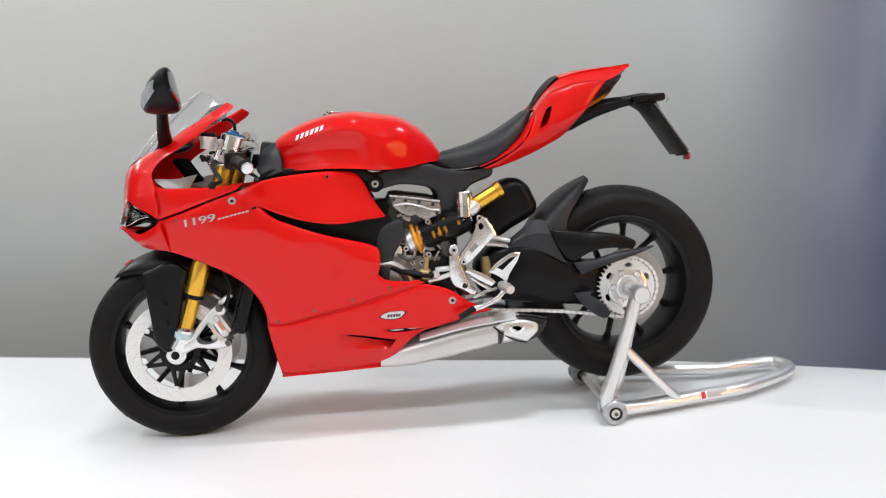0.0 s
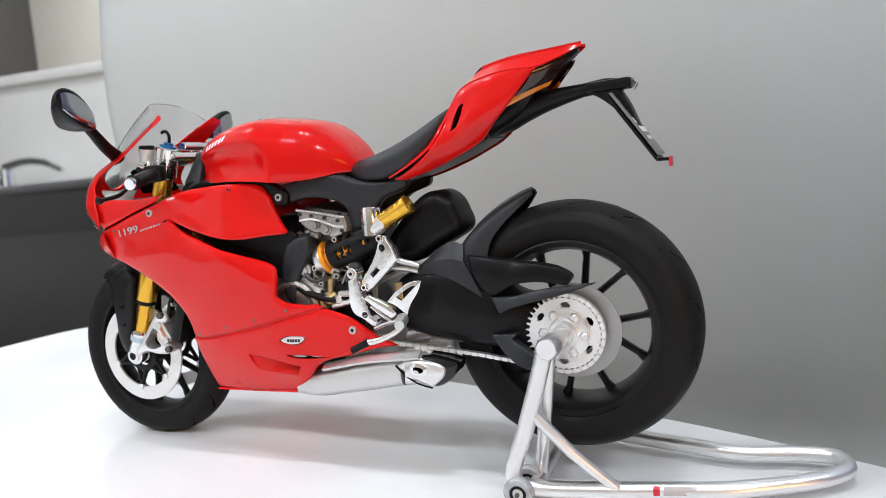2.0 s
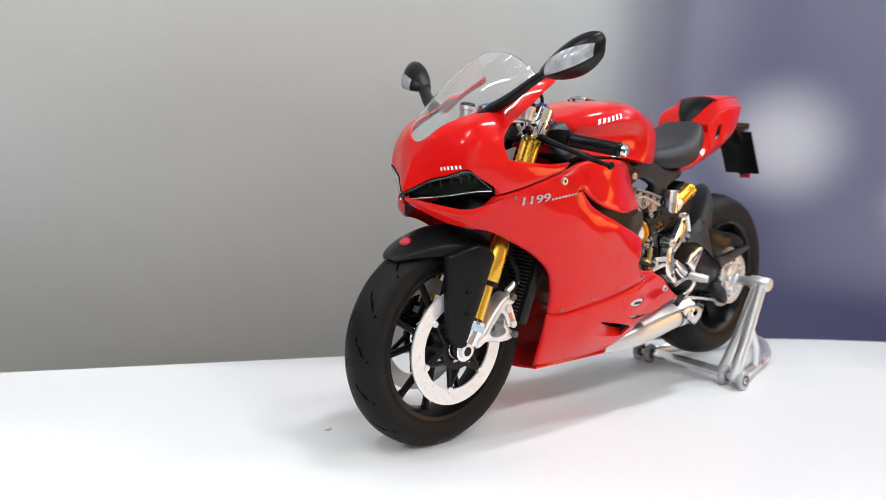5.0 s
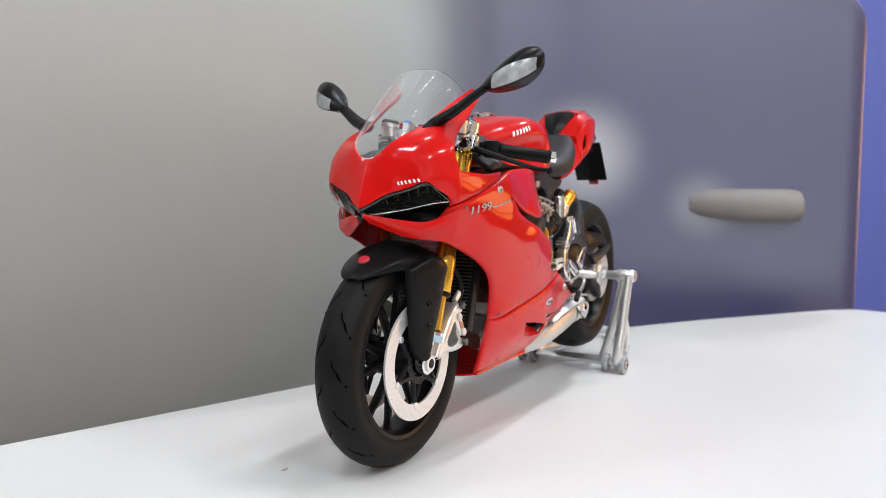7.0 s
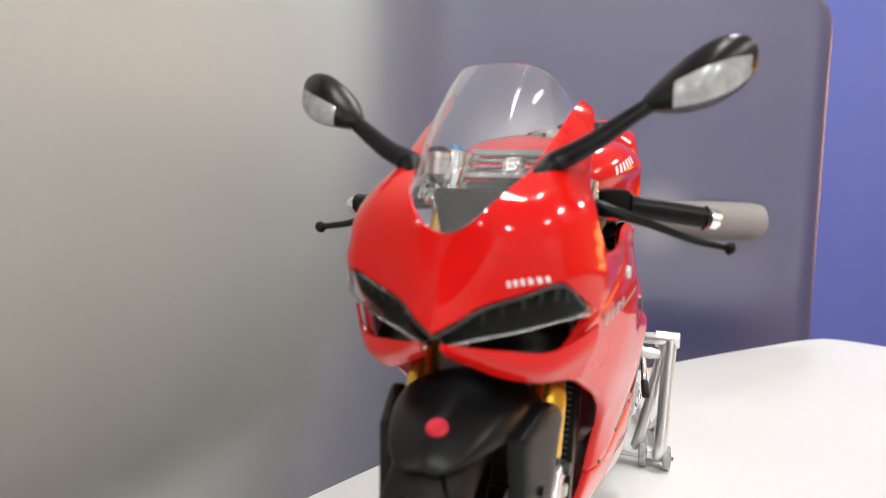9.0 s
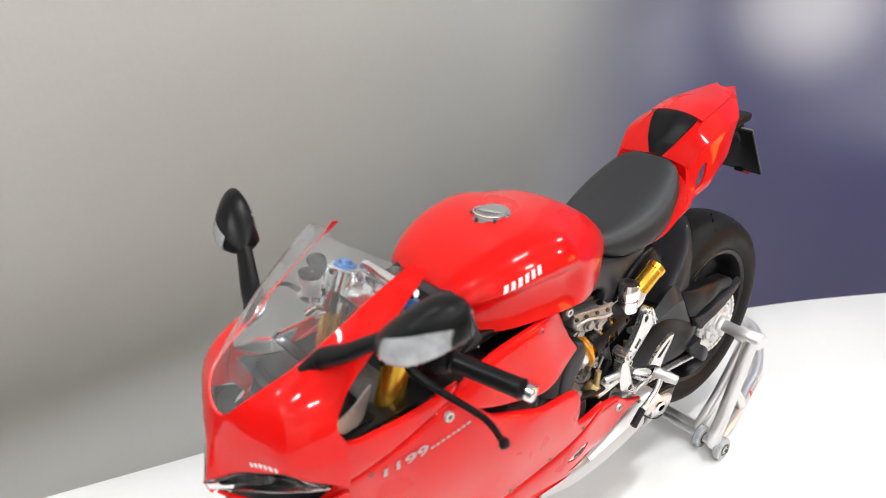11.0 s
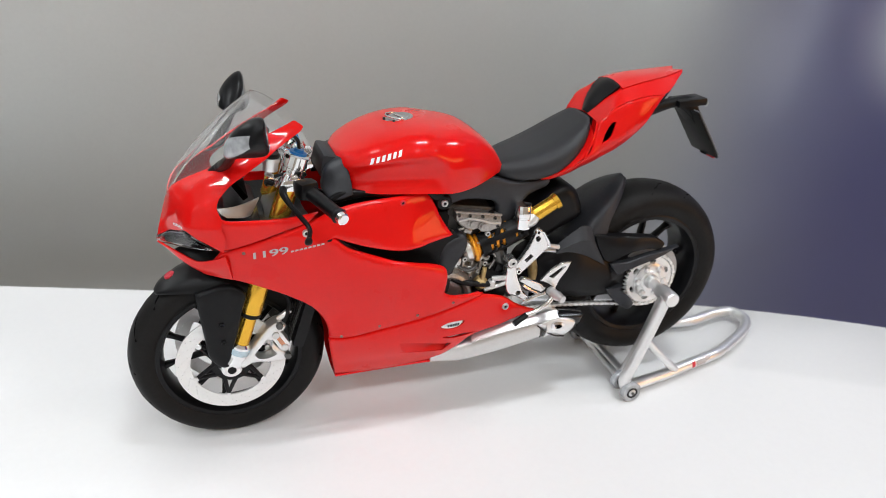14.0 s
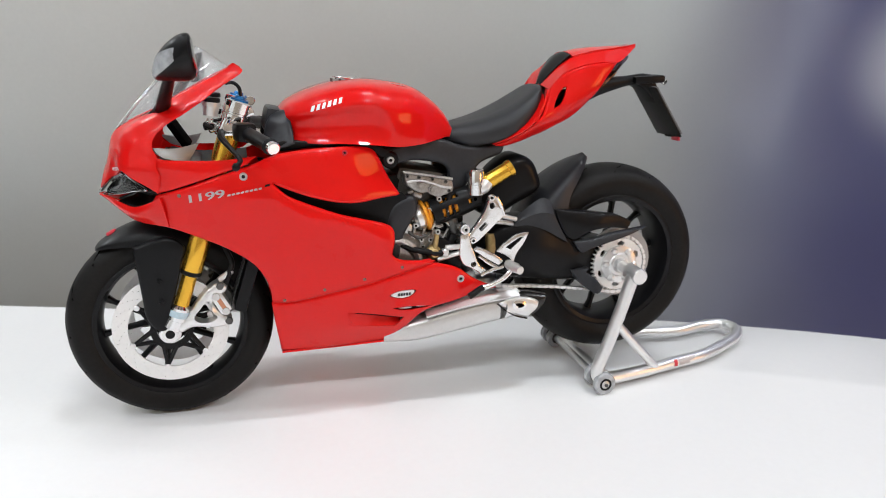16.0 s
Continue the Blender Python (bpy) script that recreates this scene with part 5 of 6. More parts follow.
both("tail_light", *patch([[(0.706, -0.048, 1.040), (0.664, -0.080, 1.022), (0.620, -0.106, 1.004)], [(0.698, -0.046, 1.030), (0.655, -0.078, 1.008), (0.590, -0.108, 0.978)]], 5, 0.008, True), AMBER, tail, "amber tail light lens")
both("smoked_lens", *patch([[(0.748, -0.040, 1.094), (0.712, -0.070, 1.088), (0.676, -0.092, 1.076)], [(0.742, -0.047, 1.084), (0.706, -0.077, 1.074), (0.668, -0.099, 1.060)], [(0.722, -0.048, 1.060), (0.690, -0.078, 1.048), (0.652, -0.101, 1.036)], [(0.707, -0.047, 1.042), (0.666, -0.078, 1.024), (0.622, -0.104, 1.006)]], 5, 0.006, True), SMOKE, tail, "smoked brown lens")

carrier = new("plate_carrier")
carrier.parent = bike
part("arm", *sweep([(0.50, 0, 0.918), (0.575, 0, 0.956), (0.64, 0, 0.984), (0.71, 0, 1.001), (0.77, 0, 1.011), (0.83, 0, 1.018), (0.885, 0, 1.020)], [0.016, 0.036, 0.034, 0.026, 0.019, 0.020, 0.010], 12, squash=0.9), BLACK, carrier)
part("lamp_housing", *block((0.840, 0, 1.016), (0.112, 0.075, 0.026), (0, -3, 0), 0.35), BLACK, carrier)
part("bracket", *plate([(0.780, 1.006, 1), (0.862, 1.012, 1), (0.888, 0.965), (0.912, 0.905, 1), (0.885, 0.925), (0.850, 0.960), (0.815, 0.988)], -0.032, 0.032, [], 0.006), BLACK, carrier)
part("plate_back", *block((0.895, 0, 0.910), (0.007, 0.145, 0.200), (0, -35, 0), 0.3), BLACK, carrier, "black plate backing")
plate_face = part("plate", *block((0.903, 0, 0.916), (0.005, 0.135, 0.190), (0, -35, 0), 0.3), PLATE, carrier, "grey number plate panel")
for k, (w_, h_) in enumerate(((0.07, 0.016), (0.09, 0.016), (0.06, 0.010))):
    part("plate_bar", *block((0.9075 + 0.0150 * (k - 0.5), 0, 0.9140 - 0.0215 * (k - 0.5)), (0.003, w_, h_), (0, -35, 0), 0.2), WHITE, plate_face)
part("reflector_arm", *block((0.961, 0, 0.826), (0.034, 0.030, 0.008), (0, 0, 0), 0.3), BLACK, carrier)
part("reflector", *block((0.979, 0, 0.820), (0.007, 0.045, 0.024), (0, 0, 0), 0.3), REDPRINT, carrier, "small red reflector")
part("bulb_cover", *rod((0.892, -0.020, 1.014), (0.906, -0.020, 1.006), 0.010, 12), CLEAR, carrier)

# ---- frame, engine, suspension
both("subframe", *skin_mesh(outline([(-0.104, 0.800, 1), (-0.06, 0.775), (0.0, 0.785), (0.06, 0.779), (0.105, 0.765), (0.122, 0.740), (0.112, 0.645), (0.165, 0.645), (0.185, 0.70), (0.225, 0.765), (0.299, 0.798), (0.30, 0.825), (0.242, 0.818), (0.17, 0.822), (0.09, 0.846), (0.0, 0.842), (-0.06, 0.826), (-0.10, 0.822)]), depth([(-0.1, 0.8, -0.140), (0, 0.82, -0.130), (0.1, 0.84, -0.115), (0.25, 0.81, -0.105), (0.15, 0.66, -0.095), (0.1, 0.77, -0.118)]), 0.02, roll=0.008, reach=0.016), CHARCOAL, bike, "charcoal subframe cover")
for s in (-1, 1):
    part("frame_boss", *turned([(0, 0.026), (0.8, 0.026), (1, 0.020)], (-0.070, s * 0.118, 0.792), (-0.070, s * 0.150, 0.792), 24), BLACK, bike)
    bolt(bike, (-0.070, s * 0.151, 0.792), 0.0115, STEEL, "frame_bolt", (0, s, 0))
engine = new("engine")
engine.parent = bike
tagged(engine, "grey cast engine with machined covers")
part("crankcase", *block((-0.02, 0, 0.45), (0.44, 0.24, 0.26), (0, 8, 0), 0.25), ENGINE, engine)
part("rear_cylinder", *block((0.030, 0, 0.655), (0.17, 0.19, 0.20), (0, 10, 0), 0.18), DARKMETAL, engine)
part("front_cylinder", *block((-0.27, 0, 0.55), (0.26, 0.20, 0.18), (0, -60, 0), 0.2), DARKMETAL, engine)
part("head_cover", *plate([(-0.026, 0.750, 1), (0.050, 0.738), (0.124, 0.724, 1), (0.130, 0.700), (0.126, 0.682, 1), (0.100, 0.676), (0.078, 0.670), (0.056, 0.688), (0.030, 0.684), (0.006, 0.694), (-0.020, 0.716)], -0.134, -0.100, [], 0.006), ENGINE, engine, "cast rocker cover")
part("cover_lip", *sweep([(-0.028, -0.132, 0.752), (0.050, -0.134, 0.740), (0.126, -0.132, 0.726)], 0.0045, 8), ENGINE, engine)
part("cover_web", *sweep([(-0.018, -0.136, 0.722), (0.020, -0.138, 0.726), (0.060, -0.138, 0.716), (0.095, -0.138, 0.704), (0.122, -0.136, 0.700)], 0.0035, 8), STEEL, engine)
for x, z in ((0.030, 0.708), (0.066, 0.696)):
    part("cover_boss", *turned([(0, 0.017), (0.6, 0.017), (0.62, 0.012), (1, 0.011)], (x, -0.128, z), (x, -0.146, z), 18), ENGINE, engine)
for x, z in ((-0.016, 0.740), (0.020, 0.735), (0.062, 0.728), (0.104, 0.719), (0.115, 0.690)):
    bolt(engine, (x, -0.136, z), 0.0055, DARKMETAL, "cover_screw")
# black filler block added so nothing shows through between the engine parts
part("dark_filler", *block((0.03, 0, 0.56), (0.30, 0.18, 0.36), (0, 0, 0), 0.1), BLACK, engine)
part("clutch_cover", *turned([(0, 0.10), (0.5, 0.10), (0.8, 0.085), (0.85, 0.06), (1, 0.055)], (-0.055, -0.10, 0.47), (-0.055, -0.150, 0.47), 40), ENGINE, engine)
part("sprocket_cover", *block((0.11, -0.115, 0.47), (0.11, 0.05, 0.13), (0, 20, 0), 0.3), BLACK, engine)
part("water_pump", *turned([(0, 0.023), (0.6, 0.023), (1, 0.012)], (0.066, -0.13, 0.500), (0.066, -0.158, 0.500), 20), BRASS, engine)
part("pump_spout", *rod((0.068, -0.148, 0.515), (0.074, -0.148, 0.558), 0.008, 12), BRASS, engine)
part("radiator", *block((-0.475, 0, 0.50), (0.035, 0.27, 0.30), (0, 18, 0), 0.15), BLACK, engine)
for k in range(26):
    part("radiator_fin", *block((-0.500 + 0.0034 * (k - 13), 0, 0.375 + 0.0100 * k), (0.004, 0.25, 0.003), (0, 18, 0), 0.2), DARKMETAL, engine)
part("oil_cooler", *block((-0.600, 0, 0.605), (0.03, 0.21, 0.10), (0, 18, 0), 0.2), SILVER, engine)
for k in range(9):
    part("cooler_fin", *block((-0.619 + 0.0034 * (k - 4), 0, 0.562 + 0.0105 * k), (0.006, 0.20, 0.005), (0, 18, 0), 0.2), STEEL, engine)
part("side_cover", *skin_mesh(outline([(-0.085, 0.60), (-0.06, 0.66), (0.0, 0.68), (0.012, 0.64), (-0.03, 0.56), (-0.05, 0.48), (-0.08, 0.50)]), -0.155, 0.04, roll=0.012, reach=0.02), CHARCOAL, engine, "charcoal side cover")

for k in range(5):
    part("casing_rib", *block((-0.055 + 0.03 * k, -0.121, 0.560 - 0.004 * k), (0.008, 0.014, 0.055), (0, 10, 0), 0.3), ENGINE, engine)
for x, z, r in ((-0.052, 0.552, 0.010), (0.012, 0.585, 0.009), (0.055, 0.600, 0.010), (0.082, 0.562, 0.009), (0.108, 0.628, 0.010), (-0.030, 0.622, 0.011), (0.085, 0.665, 0.009), (0.030, 0.540, 0.008)):
    bolt(engine, (x, -0.128, z), r, STEEL, "casing_bolt")
part("cylinder_fins", *joined(*[block((0.020 + 0.004 * k, -0.098, 0.640 - 0.016 * k), (0.150, 0.030, 0.006), (0, 14, 0), 0.3) for k in range(4)]), ENGINE, engine)
part("coolant_hose", *sweep([(-0.055, -0.140, 0.545), (-0.010, -0.150, 0.520), (0.040, -0.150, 0.505), (0.090, -0.152, 0.500), (0.120, -0.150, 0.512)], 0.010, 10), BLACK, engine, "black coolant hose")
part("breather_hose", *sweep([(0.095, -0.115, 0.735), (0.118, -0.125, 0.690), (0.112, -0.128, 0.640), (0.085, -0.125, 0.600)], 0.009, 10), BLACK, engine, "black breather hose")
part("starter_cable", *sweep([(-0.035, -0.128, 0.600), (-0.008, -0.140, 0.565), (0.020, -0.142, 0.550), (0.050, -0.138, 0.560)], 0.005, 8), DARKMETAL, engine)
part("hose_clip", *rod((0.100, -0.152, 0.490), (0.100, -0.152, 0.512), 0.013, 12), STEEL, engine)
part("linkage_bar", *rod((0.075, -0.150, 0.478), (0.145, -0.160, 0.500), 0.008, 12), SILVER, engine)
part("oil_filler", *turned([(0, 0.020), (0.6, 0.020), (0.7, 0.014), (1, 0.012)], (-0.020, -0.115, 0.580), (-0.020, -0.142, 0.580), 18), STEEL, engine)
part("cover_ring", *ring([(0.062, -0.152), (0.074, -0.158), (0.084, -0.152), (0.074, -0.144)], (-0.055, 0, 0.47), 48), ENGINE, engine, "cast clutch cover ring")
part("sensor_plug", *block((0.128, -0.128, 0.540), (0.024, 0.022, 0.030), (0, 20, 0), 0.25), BLACK, engine)
part("frame_tube", *sweep([(0.115, -0.105, 0.640), (0.140, -0.110, 0.560), (0.160, -0.110, 0.480), (0.190, -0.105, 0.430)], 0.020, 12), DARKMETAL, engine)
part("heel_damper", *turned([(0, 0.013), (0.3, 0.017), (0.7, 0.017), (1, 0.013)], (0.262, -0.105, 0.540), (0.268, -0.105, 0.470), 14), BRASS, engine)
random.seed(4)
for k in range(46):
    x, z = random.uniform(-0.055, 0.125), random.uniform(0.500, 0.690)
    y, r, mat = random.uniform(-0.132, -0.118), random.uniform(0.004, 0.009), random.choice((SILVER, ENGINE, ENGINE, DARKMETAL, BRASS, STEEL))
    if k % 3 == 0:
        bolt(engine, (x, y, z), r, mat, "casing_bolt")
    elif k % 3 == 1:
        part("casing_boss", *block((x, y + 0.006, z), (r * 3.4, 0.018, r * 1.7), (0, random.uniform(-40, 60), 0), 0.25), mat, engine)
    else:
        g = random.uniform(0, 3.1)
        part("casing_pipe", *rod((x - 0.018 * math.cos(g), y, z - 0.018 * math.sin(g)), (x + 0.018 * math.cos(g), y, z + 0.018 * math.sin(g)), r * 0.55, 10), mat, engine)
shock = new("rear_shock")
shock.parent = bike
tagged(shock, "black rear shock with orange spring")
a, b = np.array([0.035, -0.100, 0.607]), np.array([0.225, -0.100, 0.672])
t = (b - a) / np.linalg.norm(b - a)
u, w = np.array([-t[2], 0, t[0]]), np.array([0, 1.0, 0])
coil = [a + t * (0.008 + 0.150 * k / 66) + 0.034 * (math.cos(k * 0.66) * u + math.sin(k * 0.66) * w) for k in range(67)]
part("spring", *sweep(coil, 0.0065, 8, 1), ORANGE, shock, "orange coil spring")
part("damper", *rod(a - t * 0.015, b, 0.020, 20), CHROME, shock)
part("collar", *turned([(0, 0.046), (0.2, 0.050), (0.7, 0.050), (1, 0.046)], a + t * 0.006, a + t * 0.018, 32), ORANGE, shock, "orange spring collar")
part("seat_ring", *turned([(0, 0.030), (0.3, 0.040), (0.8, 0.042), (1, 0.038)], a - t * 0.026, a + t * 0.006, 28), SILVER, shock)


def open_sleeve(r0, r1, s0, s1, g0, g1, gaps, thick, n=44, m=36):
    """Part of a tube round the shock, from share s0 to s1 of its length and angle g0 to g1, with gaps (s, s, angle, angle)."""
    V, F = [], []
    span = np.linalg.norm(b - a)
    for inner in (0, 1):
        for i in range(n + 1):
            for j in range(m + 1):
                f, g = i / n, radians(g0 + (g1 - g0) * j / m)
                swell = 0.004 * math.sin(math.pi * f)
                r = r0 + (r1 - r0) * f + swell - thick * inner
                V.append(a + t * span * (s0 + (s1 - s0) * f) + r * (math.sin(g) * u - math.cos(g) * w))
    count = (n + 1) * (m + 1)
    at = lambda i, j, k: k * count + i * (m + 1) + j
    solid = lambda i, j: 0 <= i < n and 0 <= j < m and not any(p <= s0 + (s1 - s0) * (i + 0.5) / n <= q and c <= g0 + (g1 - g0) * (j + 0.5) / m <= d for p, q, c, d in gaps)
    for i in range(n):
        for j in range(m):
            if not solid(i, j):
                continue
            F += [(at(i, j, 0), at(i, j + 1, 0), at(i + 1, j + 1, 0), at(i + 1, j, 0)), (at(i, j, 1), at(i + 1, j, 1), at(i + 1, j + 1, 1), at(i, j + 1, 1))]
            for di, dj, p, q in ((-1, 0, (i, j), (i, j + 1)), (1, 0, (i + 1, j + 1), (i + 1, j)), (0, -1, (i + 1, j), (i, j)), (0, 1, (i, j + 1), (i + 1, j + 1))):
                if not solid(i + di, j + dj):
                    F.append((at(*p, 0), at(*p, 1), at(*q, 1), at(*q, 0)))
    return np.array(V), F


part("spring_guard", *open_sleeve(0.046, 0.040, 0.16, 0.96, -105, 75, [(0.30, 0.36, -25, 8), (0.40, 0.46, -25, 14), (0.50, 0.56, -25, 8), (0.36, 0.56, -8, 0), (0.30, 0.62, 34, 50), (0.74, 0.80, -12, 8), (0.84, 0.89, -10, 6)], 0.004), BLACK, shock, "black perforated spring guard", 50)
part("reservoir", *turned([(0, 0.022), (0.05, 0.024), (0.8, 0.024), (0.82, 0.0265), (0.97, 0.0265), (1, 0.022)], (0.236, -0.125, 0.708), (0.322, -0.125, 0.756), 24), GOLD, shock, "gold shock reservoir")
part("reservoir_mount", *turned([(0, 0.024), (0.03, 0.027), (0.42, 0.027), (0.44, 0.0245), (0.50, 0.0245), (0.52, 0.027), (0.94, 0.027), (1, 0.024)], (0.203, -0.125, 0.672), (0.203, -0.125, 0.752), 28), CHROME, shock, "polished reservoir mount")
part("mount_elbow", *sweep([(0.208, -0.130, 0.690), (0.228, -0.132, 0.696), (0.242, -0.130, 0.712)], 0.020, 14), SILVER, shock)

swing = new("swingarm")
swing.parent = bike
tagged(swing, "black single-sided swingarm")
part("arm_beam", *skin_mesh(outline([(0.235, 0.50), (0.255, 0.54), (0.318, 0.575), (0.42, 0.585), (0.52, 0.55), (0.60, 0.50), (0.68, 0.49), (0.72, 0.475), (0.74, 0.40), (0.70, 0.35), (0.62, 0.345), (0.56, 0.362), (0.44, 0.375), (0.32, 0.392), (0.25, 0.42)]), depth([(0.24, 0.47, -0.105), (0.4, 0.48, -0.150), (0.3, 0.55, -0.12), (0.5, 0.54, -0.125), (0.55, 0.45, -0.140), (0.65, 0.42, -0.100), (0.73, 0.41, -0.095), (0.4, 0.38, -0.12)]), 0.10, roll=0.02, reach=0.04), BLACK, swing, "black swingarm beam", 60)
part("chain_guard", *skin_mesh(outline([(0.474, 0.614, 1), (0.564, 0.603), (0.660, 0.591), (0.716, 0.578), (0.748, 0.556), (0.735, 0.536, 1), (0.660, 0.545), (0.60, 0.538), (0.545, 0.508, 1), (0.520, 0.520), (0.492, 0.562)]), depth([(0.48, 0.61, -0.128), (0.60, 0.597, -0.138), (0.72, 0.575, -0.138), (0.74, 0.54, -0.142), (0.62, 0.57, -0.150), (0.66, 0.545, -0.146), (0.545, 0.51, -0.140), (0.54, 0.57, -0.146)]), 0.03, roll=0.004, reach=0.008), BLACK, swing, "black chain guard", 25)
part("guard_wing", *skin_mesh(outline([(0.540, 0.505, 1), (0.60, 0.509), (0.66, 0.524), (0.72, 0.532), (0.806, 0.541, 1), (0.74, 0.519), (0.68, 0.504), (0.62, 0.488), (0.585, 0.476), (0.564, 0.464, 1)]), depth([(0.54, 0.505, -0.146), (0.60, 0.508, -0.152), (0.80, 0.54, -0.146), (0.62, 0.488, -0.162), (0.564, 0.464, -0.158), (0.70, 0.51, -0.160)]), 0.02, roll=0.003, reach=0.006), CHARCOAL, swing, "charcoal guard wing", 25)
part("lower_guard", *skin_mesh(outline([(0.536, 0.408, 1), (0.602, 0.411, 1), (0.590, 0.397, 1), (0.624, 0.374), (0.656, 0.336, 1), (0.638, 0.320), (0.588, 0.346), (0.552, 0.384)]), depth([(0.54, 0.408, -0.146), (0.60, 0.41, -0.146), (0.60, 0.37, -0.158), (0.65, 0.33, -0.150), (0.56, 0.38, -0.150)]), 0.03, roll=0.003, reach=0.007), CHARCOAL, swing, "charcoal lower chain guard", 25)
hug = []
for a_, r, w_ in ((176, 0.345, 0.116), (162, 0.350, 0.116), (148, 0.352, 0.116), (138, 0.354, 0.112), (128, 0.358, 0.102), (119, 0.362, 0.084), (111, 0.366, 0.054), (105, 0.368, 0.018)):
    e_ = 0.2 + 0.8 * min(1, (w_ - 0.016) / 0.08)
    c_, s_ = math.cos(radians(a_)), math.sin(radians(a_))
    hug.append([(0.72 + (r - d_) * c_, k_ * w_, 0.411 + (r - d_) * s_) for k_, d_ in ((-1, (0.05 + 0.06 * max(0, min(1, (a_ - 125) / 20))) * e_), (-0.96, 0.016 * e_), (-0.5, 0.0), (0, -0.004), (0.5, 0.0), (0.93, 0.016 * e_), (1, 0.05 * e_))])
part("hugger", *patch(hug, 5, 0.006, True), CHARCOAL, swing, "charcoal rear hugger mudguard", 50)
part("hugger_side", *joined(*[patch(g, 3, 0.012, False) for g in ([[(0.330, -0.116, 0.584), (0.360, -0.117, 0.606), (0.396, -0.118, 0.632), (0.432, -0.118, 0.650), (0.462, -0.116, 0.640)], [(0.334, -0.132, 0.572), (0.366, -0.138, 0.590), (0.402, -0.142, 0.604), (0.440, -0.142, 0.606), (0.468, -0.138, 0.598)]], [[(0.334, -0.132, 0.572), (0.366, -0.138, 0.590), (0.402, -0.142, 0.604), (0.440, -0.142, 0.606), (0.468, -0.138, 0.598)], [(0.336, -0.128, 0.563), (0.380, -0.132, 0.566), (0.432, -0.136, 0.551), (0.476, -0.140, 0.528), (0.518, -0.142, 0.504)]])]), CHARCOAL, swing, "charcoal creased hugger flank", 22)
part("linkage_rod", *sweep([(0.245, -0.115, 0.585), (0.30, -0.118, 0.578), (0.345, -0.118, 0.570)], [0.010, 0.008, 0.008], 10), SILVER, swing)

# footrest hanger, heel guard and pedals
rest = new("footrest_hanger")
rest.parent = bike
tagged(rest, "bright aluminium footrest hanger")
part("upper_bracket", *plate([(0.238, 0.664, 1), (0.252, 0.676), (0.266, 0.662, 1), (0.290, 0.624), (0.290, 0.610, 1), (0.264, 0.586), (0.228, 0.552), (0.196, 0.526), (0.180, 0.524, 1), (0.174, 0.545), (0.184, 0.566), (0.196, 0.580), (0.216, 0.610), (0.226, 0.630)], -0.160, -0.144, [outline([(0.239, 0.649), (0.250, 0.652), (0.256, 0.638), (0.243, 0.632)], 0.003), outline([(0.205, 0.572, 1), (0.225, 0.592, 1), (0.236, 0.582, 1), (0.214, 0.562, 1)], 0.003)], 0.003), POLISHED, rest, "", 25)
part("bracket_flange", *sweep([(0.262, -0.161, 0.668), (0.278, -0.161, 0.640), (0.289, -0.161, 0.612)], 0.0045, 8), CHROME, rest)
for x, z in ((0.243, 0.668), (0.186, 0.536)):
    bolt(rest, (x, -0.163, z), 0.010, POLISHED, "bracket_bolt")
part("main_plate", *plate([(0.142, 0.556, 1), (0.170, 0.566, 1), (0.180, 0.520), (0.192, 0.490), (0.206, 0.458), (0.222, 0.444), (0.212, 0.428, 1), (0.180, 0.450), (0.154, 0.464), (0.142, 0.490)], -0.174, -0.148, [circle(0.186, 0.462, 0.009, 14)], 0.003), POLISHED, rest, "", 25)
part("pivot_boss", *rod((0.157, -0.135, 0.576), (0.157, -0.178, 0.576), 0.016, 18), POLISHED, rest)
part("cross_brace", *joined(plate([(0.188, 0.506, 1), (0.200, 0.518, 1), (0.266, 0.484), (0.284, 0.466, 1), (0.268, 0.454, 1), (0.228, 0.478)], -0.178, -0.164, [], 0.003), sweep([(0.205, -0.168, 0.486), (0.235, -0.170, 0.464), (0.268, -0.172, 0.444)], 0.0055, 8), sweep([(0.212, -0.170, 0.424), (0.245, -0.172, 0.438), (0.285, -0.174, 0.448)], 0.006, 8)), POLISHED, rest, "", 25)
part("heel_guard", *plate([(0.260, 0.500, 1), (0.290, 0.530), (0.336, 0.555), (0.364, 0.556, 1), (0.352, 0.528), (0.327, 0.492), (0.316, 0.464, 1), (0.300, 0.478), (0.284, 0.490)], -0.182, -0.174, [outline([(0.287, 0.513, 1), (0.334, 0.542), (0.348, 0.543, 1), (0.304, 0.504, 1)], 0.003)], 0.002), POLISHED, rest, "triangular heel guard", 25)
part("foot_peg", *turned([(0, 0.014), (0.2, 0.017), (0.4, 0.014), (0.6, 0.017), (0.8, 0.014), (1, 0.013)], (0.300, -0.172, 0.456), (0.318, -0.235, 0.450), 14), STEEL, rest)
part("gear_pedal", *sweep([(0.312, -0.188, 0.452), (0.290, -0.196, 0.426), (0.238, -0.203, 0.401), (0.204, -0.206, 0.394)], [0.009, 0.008, 0.008, 0.009], 10), POLISHED, rest)
part("pedal_tip", *rod((0.208, -0.206, 0.396), (0.160, -0.214, 0.372), 0.010, 12), BLACK, rest)
part("link_rod", *rod((0.258, -0.140, 0.612), (0.340, -0.130, 0.588), 0.008, 12), STEEL, rest)
part("shift_rod", *rod((0.10, -0.15, 0.515), (0.150, -0.165, 0.520), 0.009, 12), STEEL, rest)
bolt(rest, (0.157, -0.178, 0.576), 0.011, STEEL)

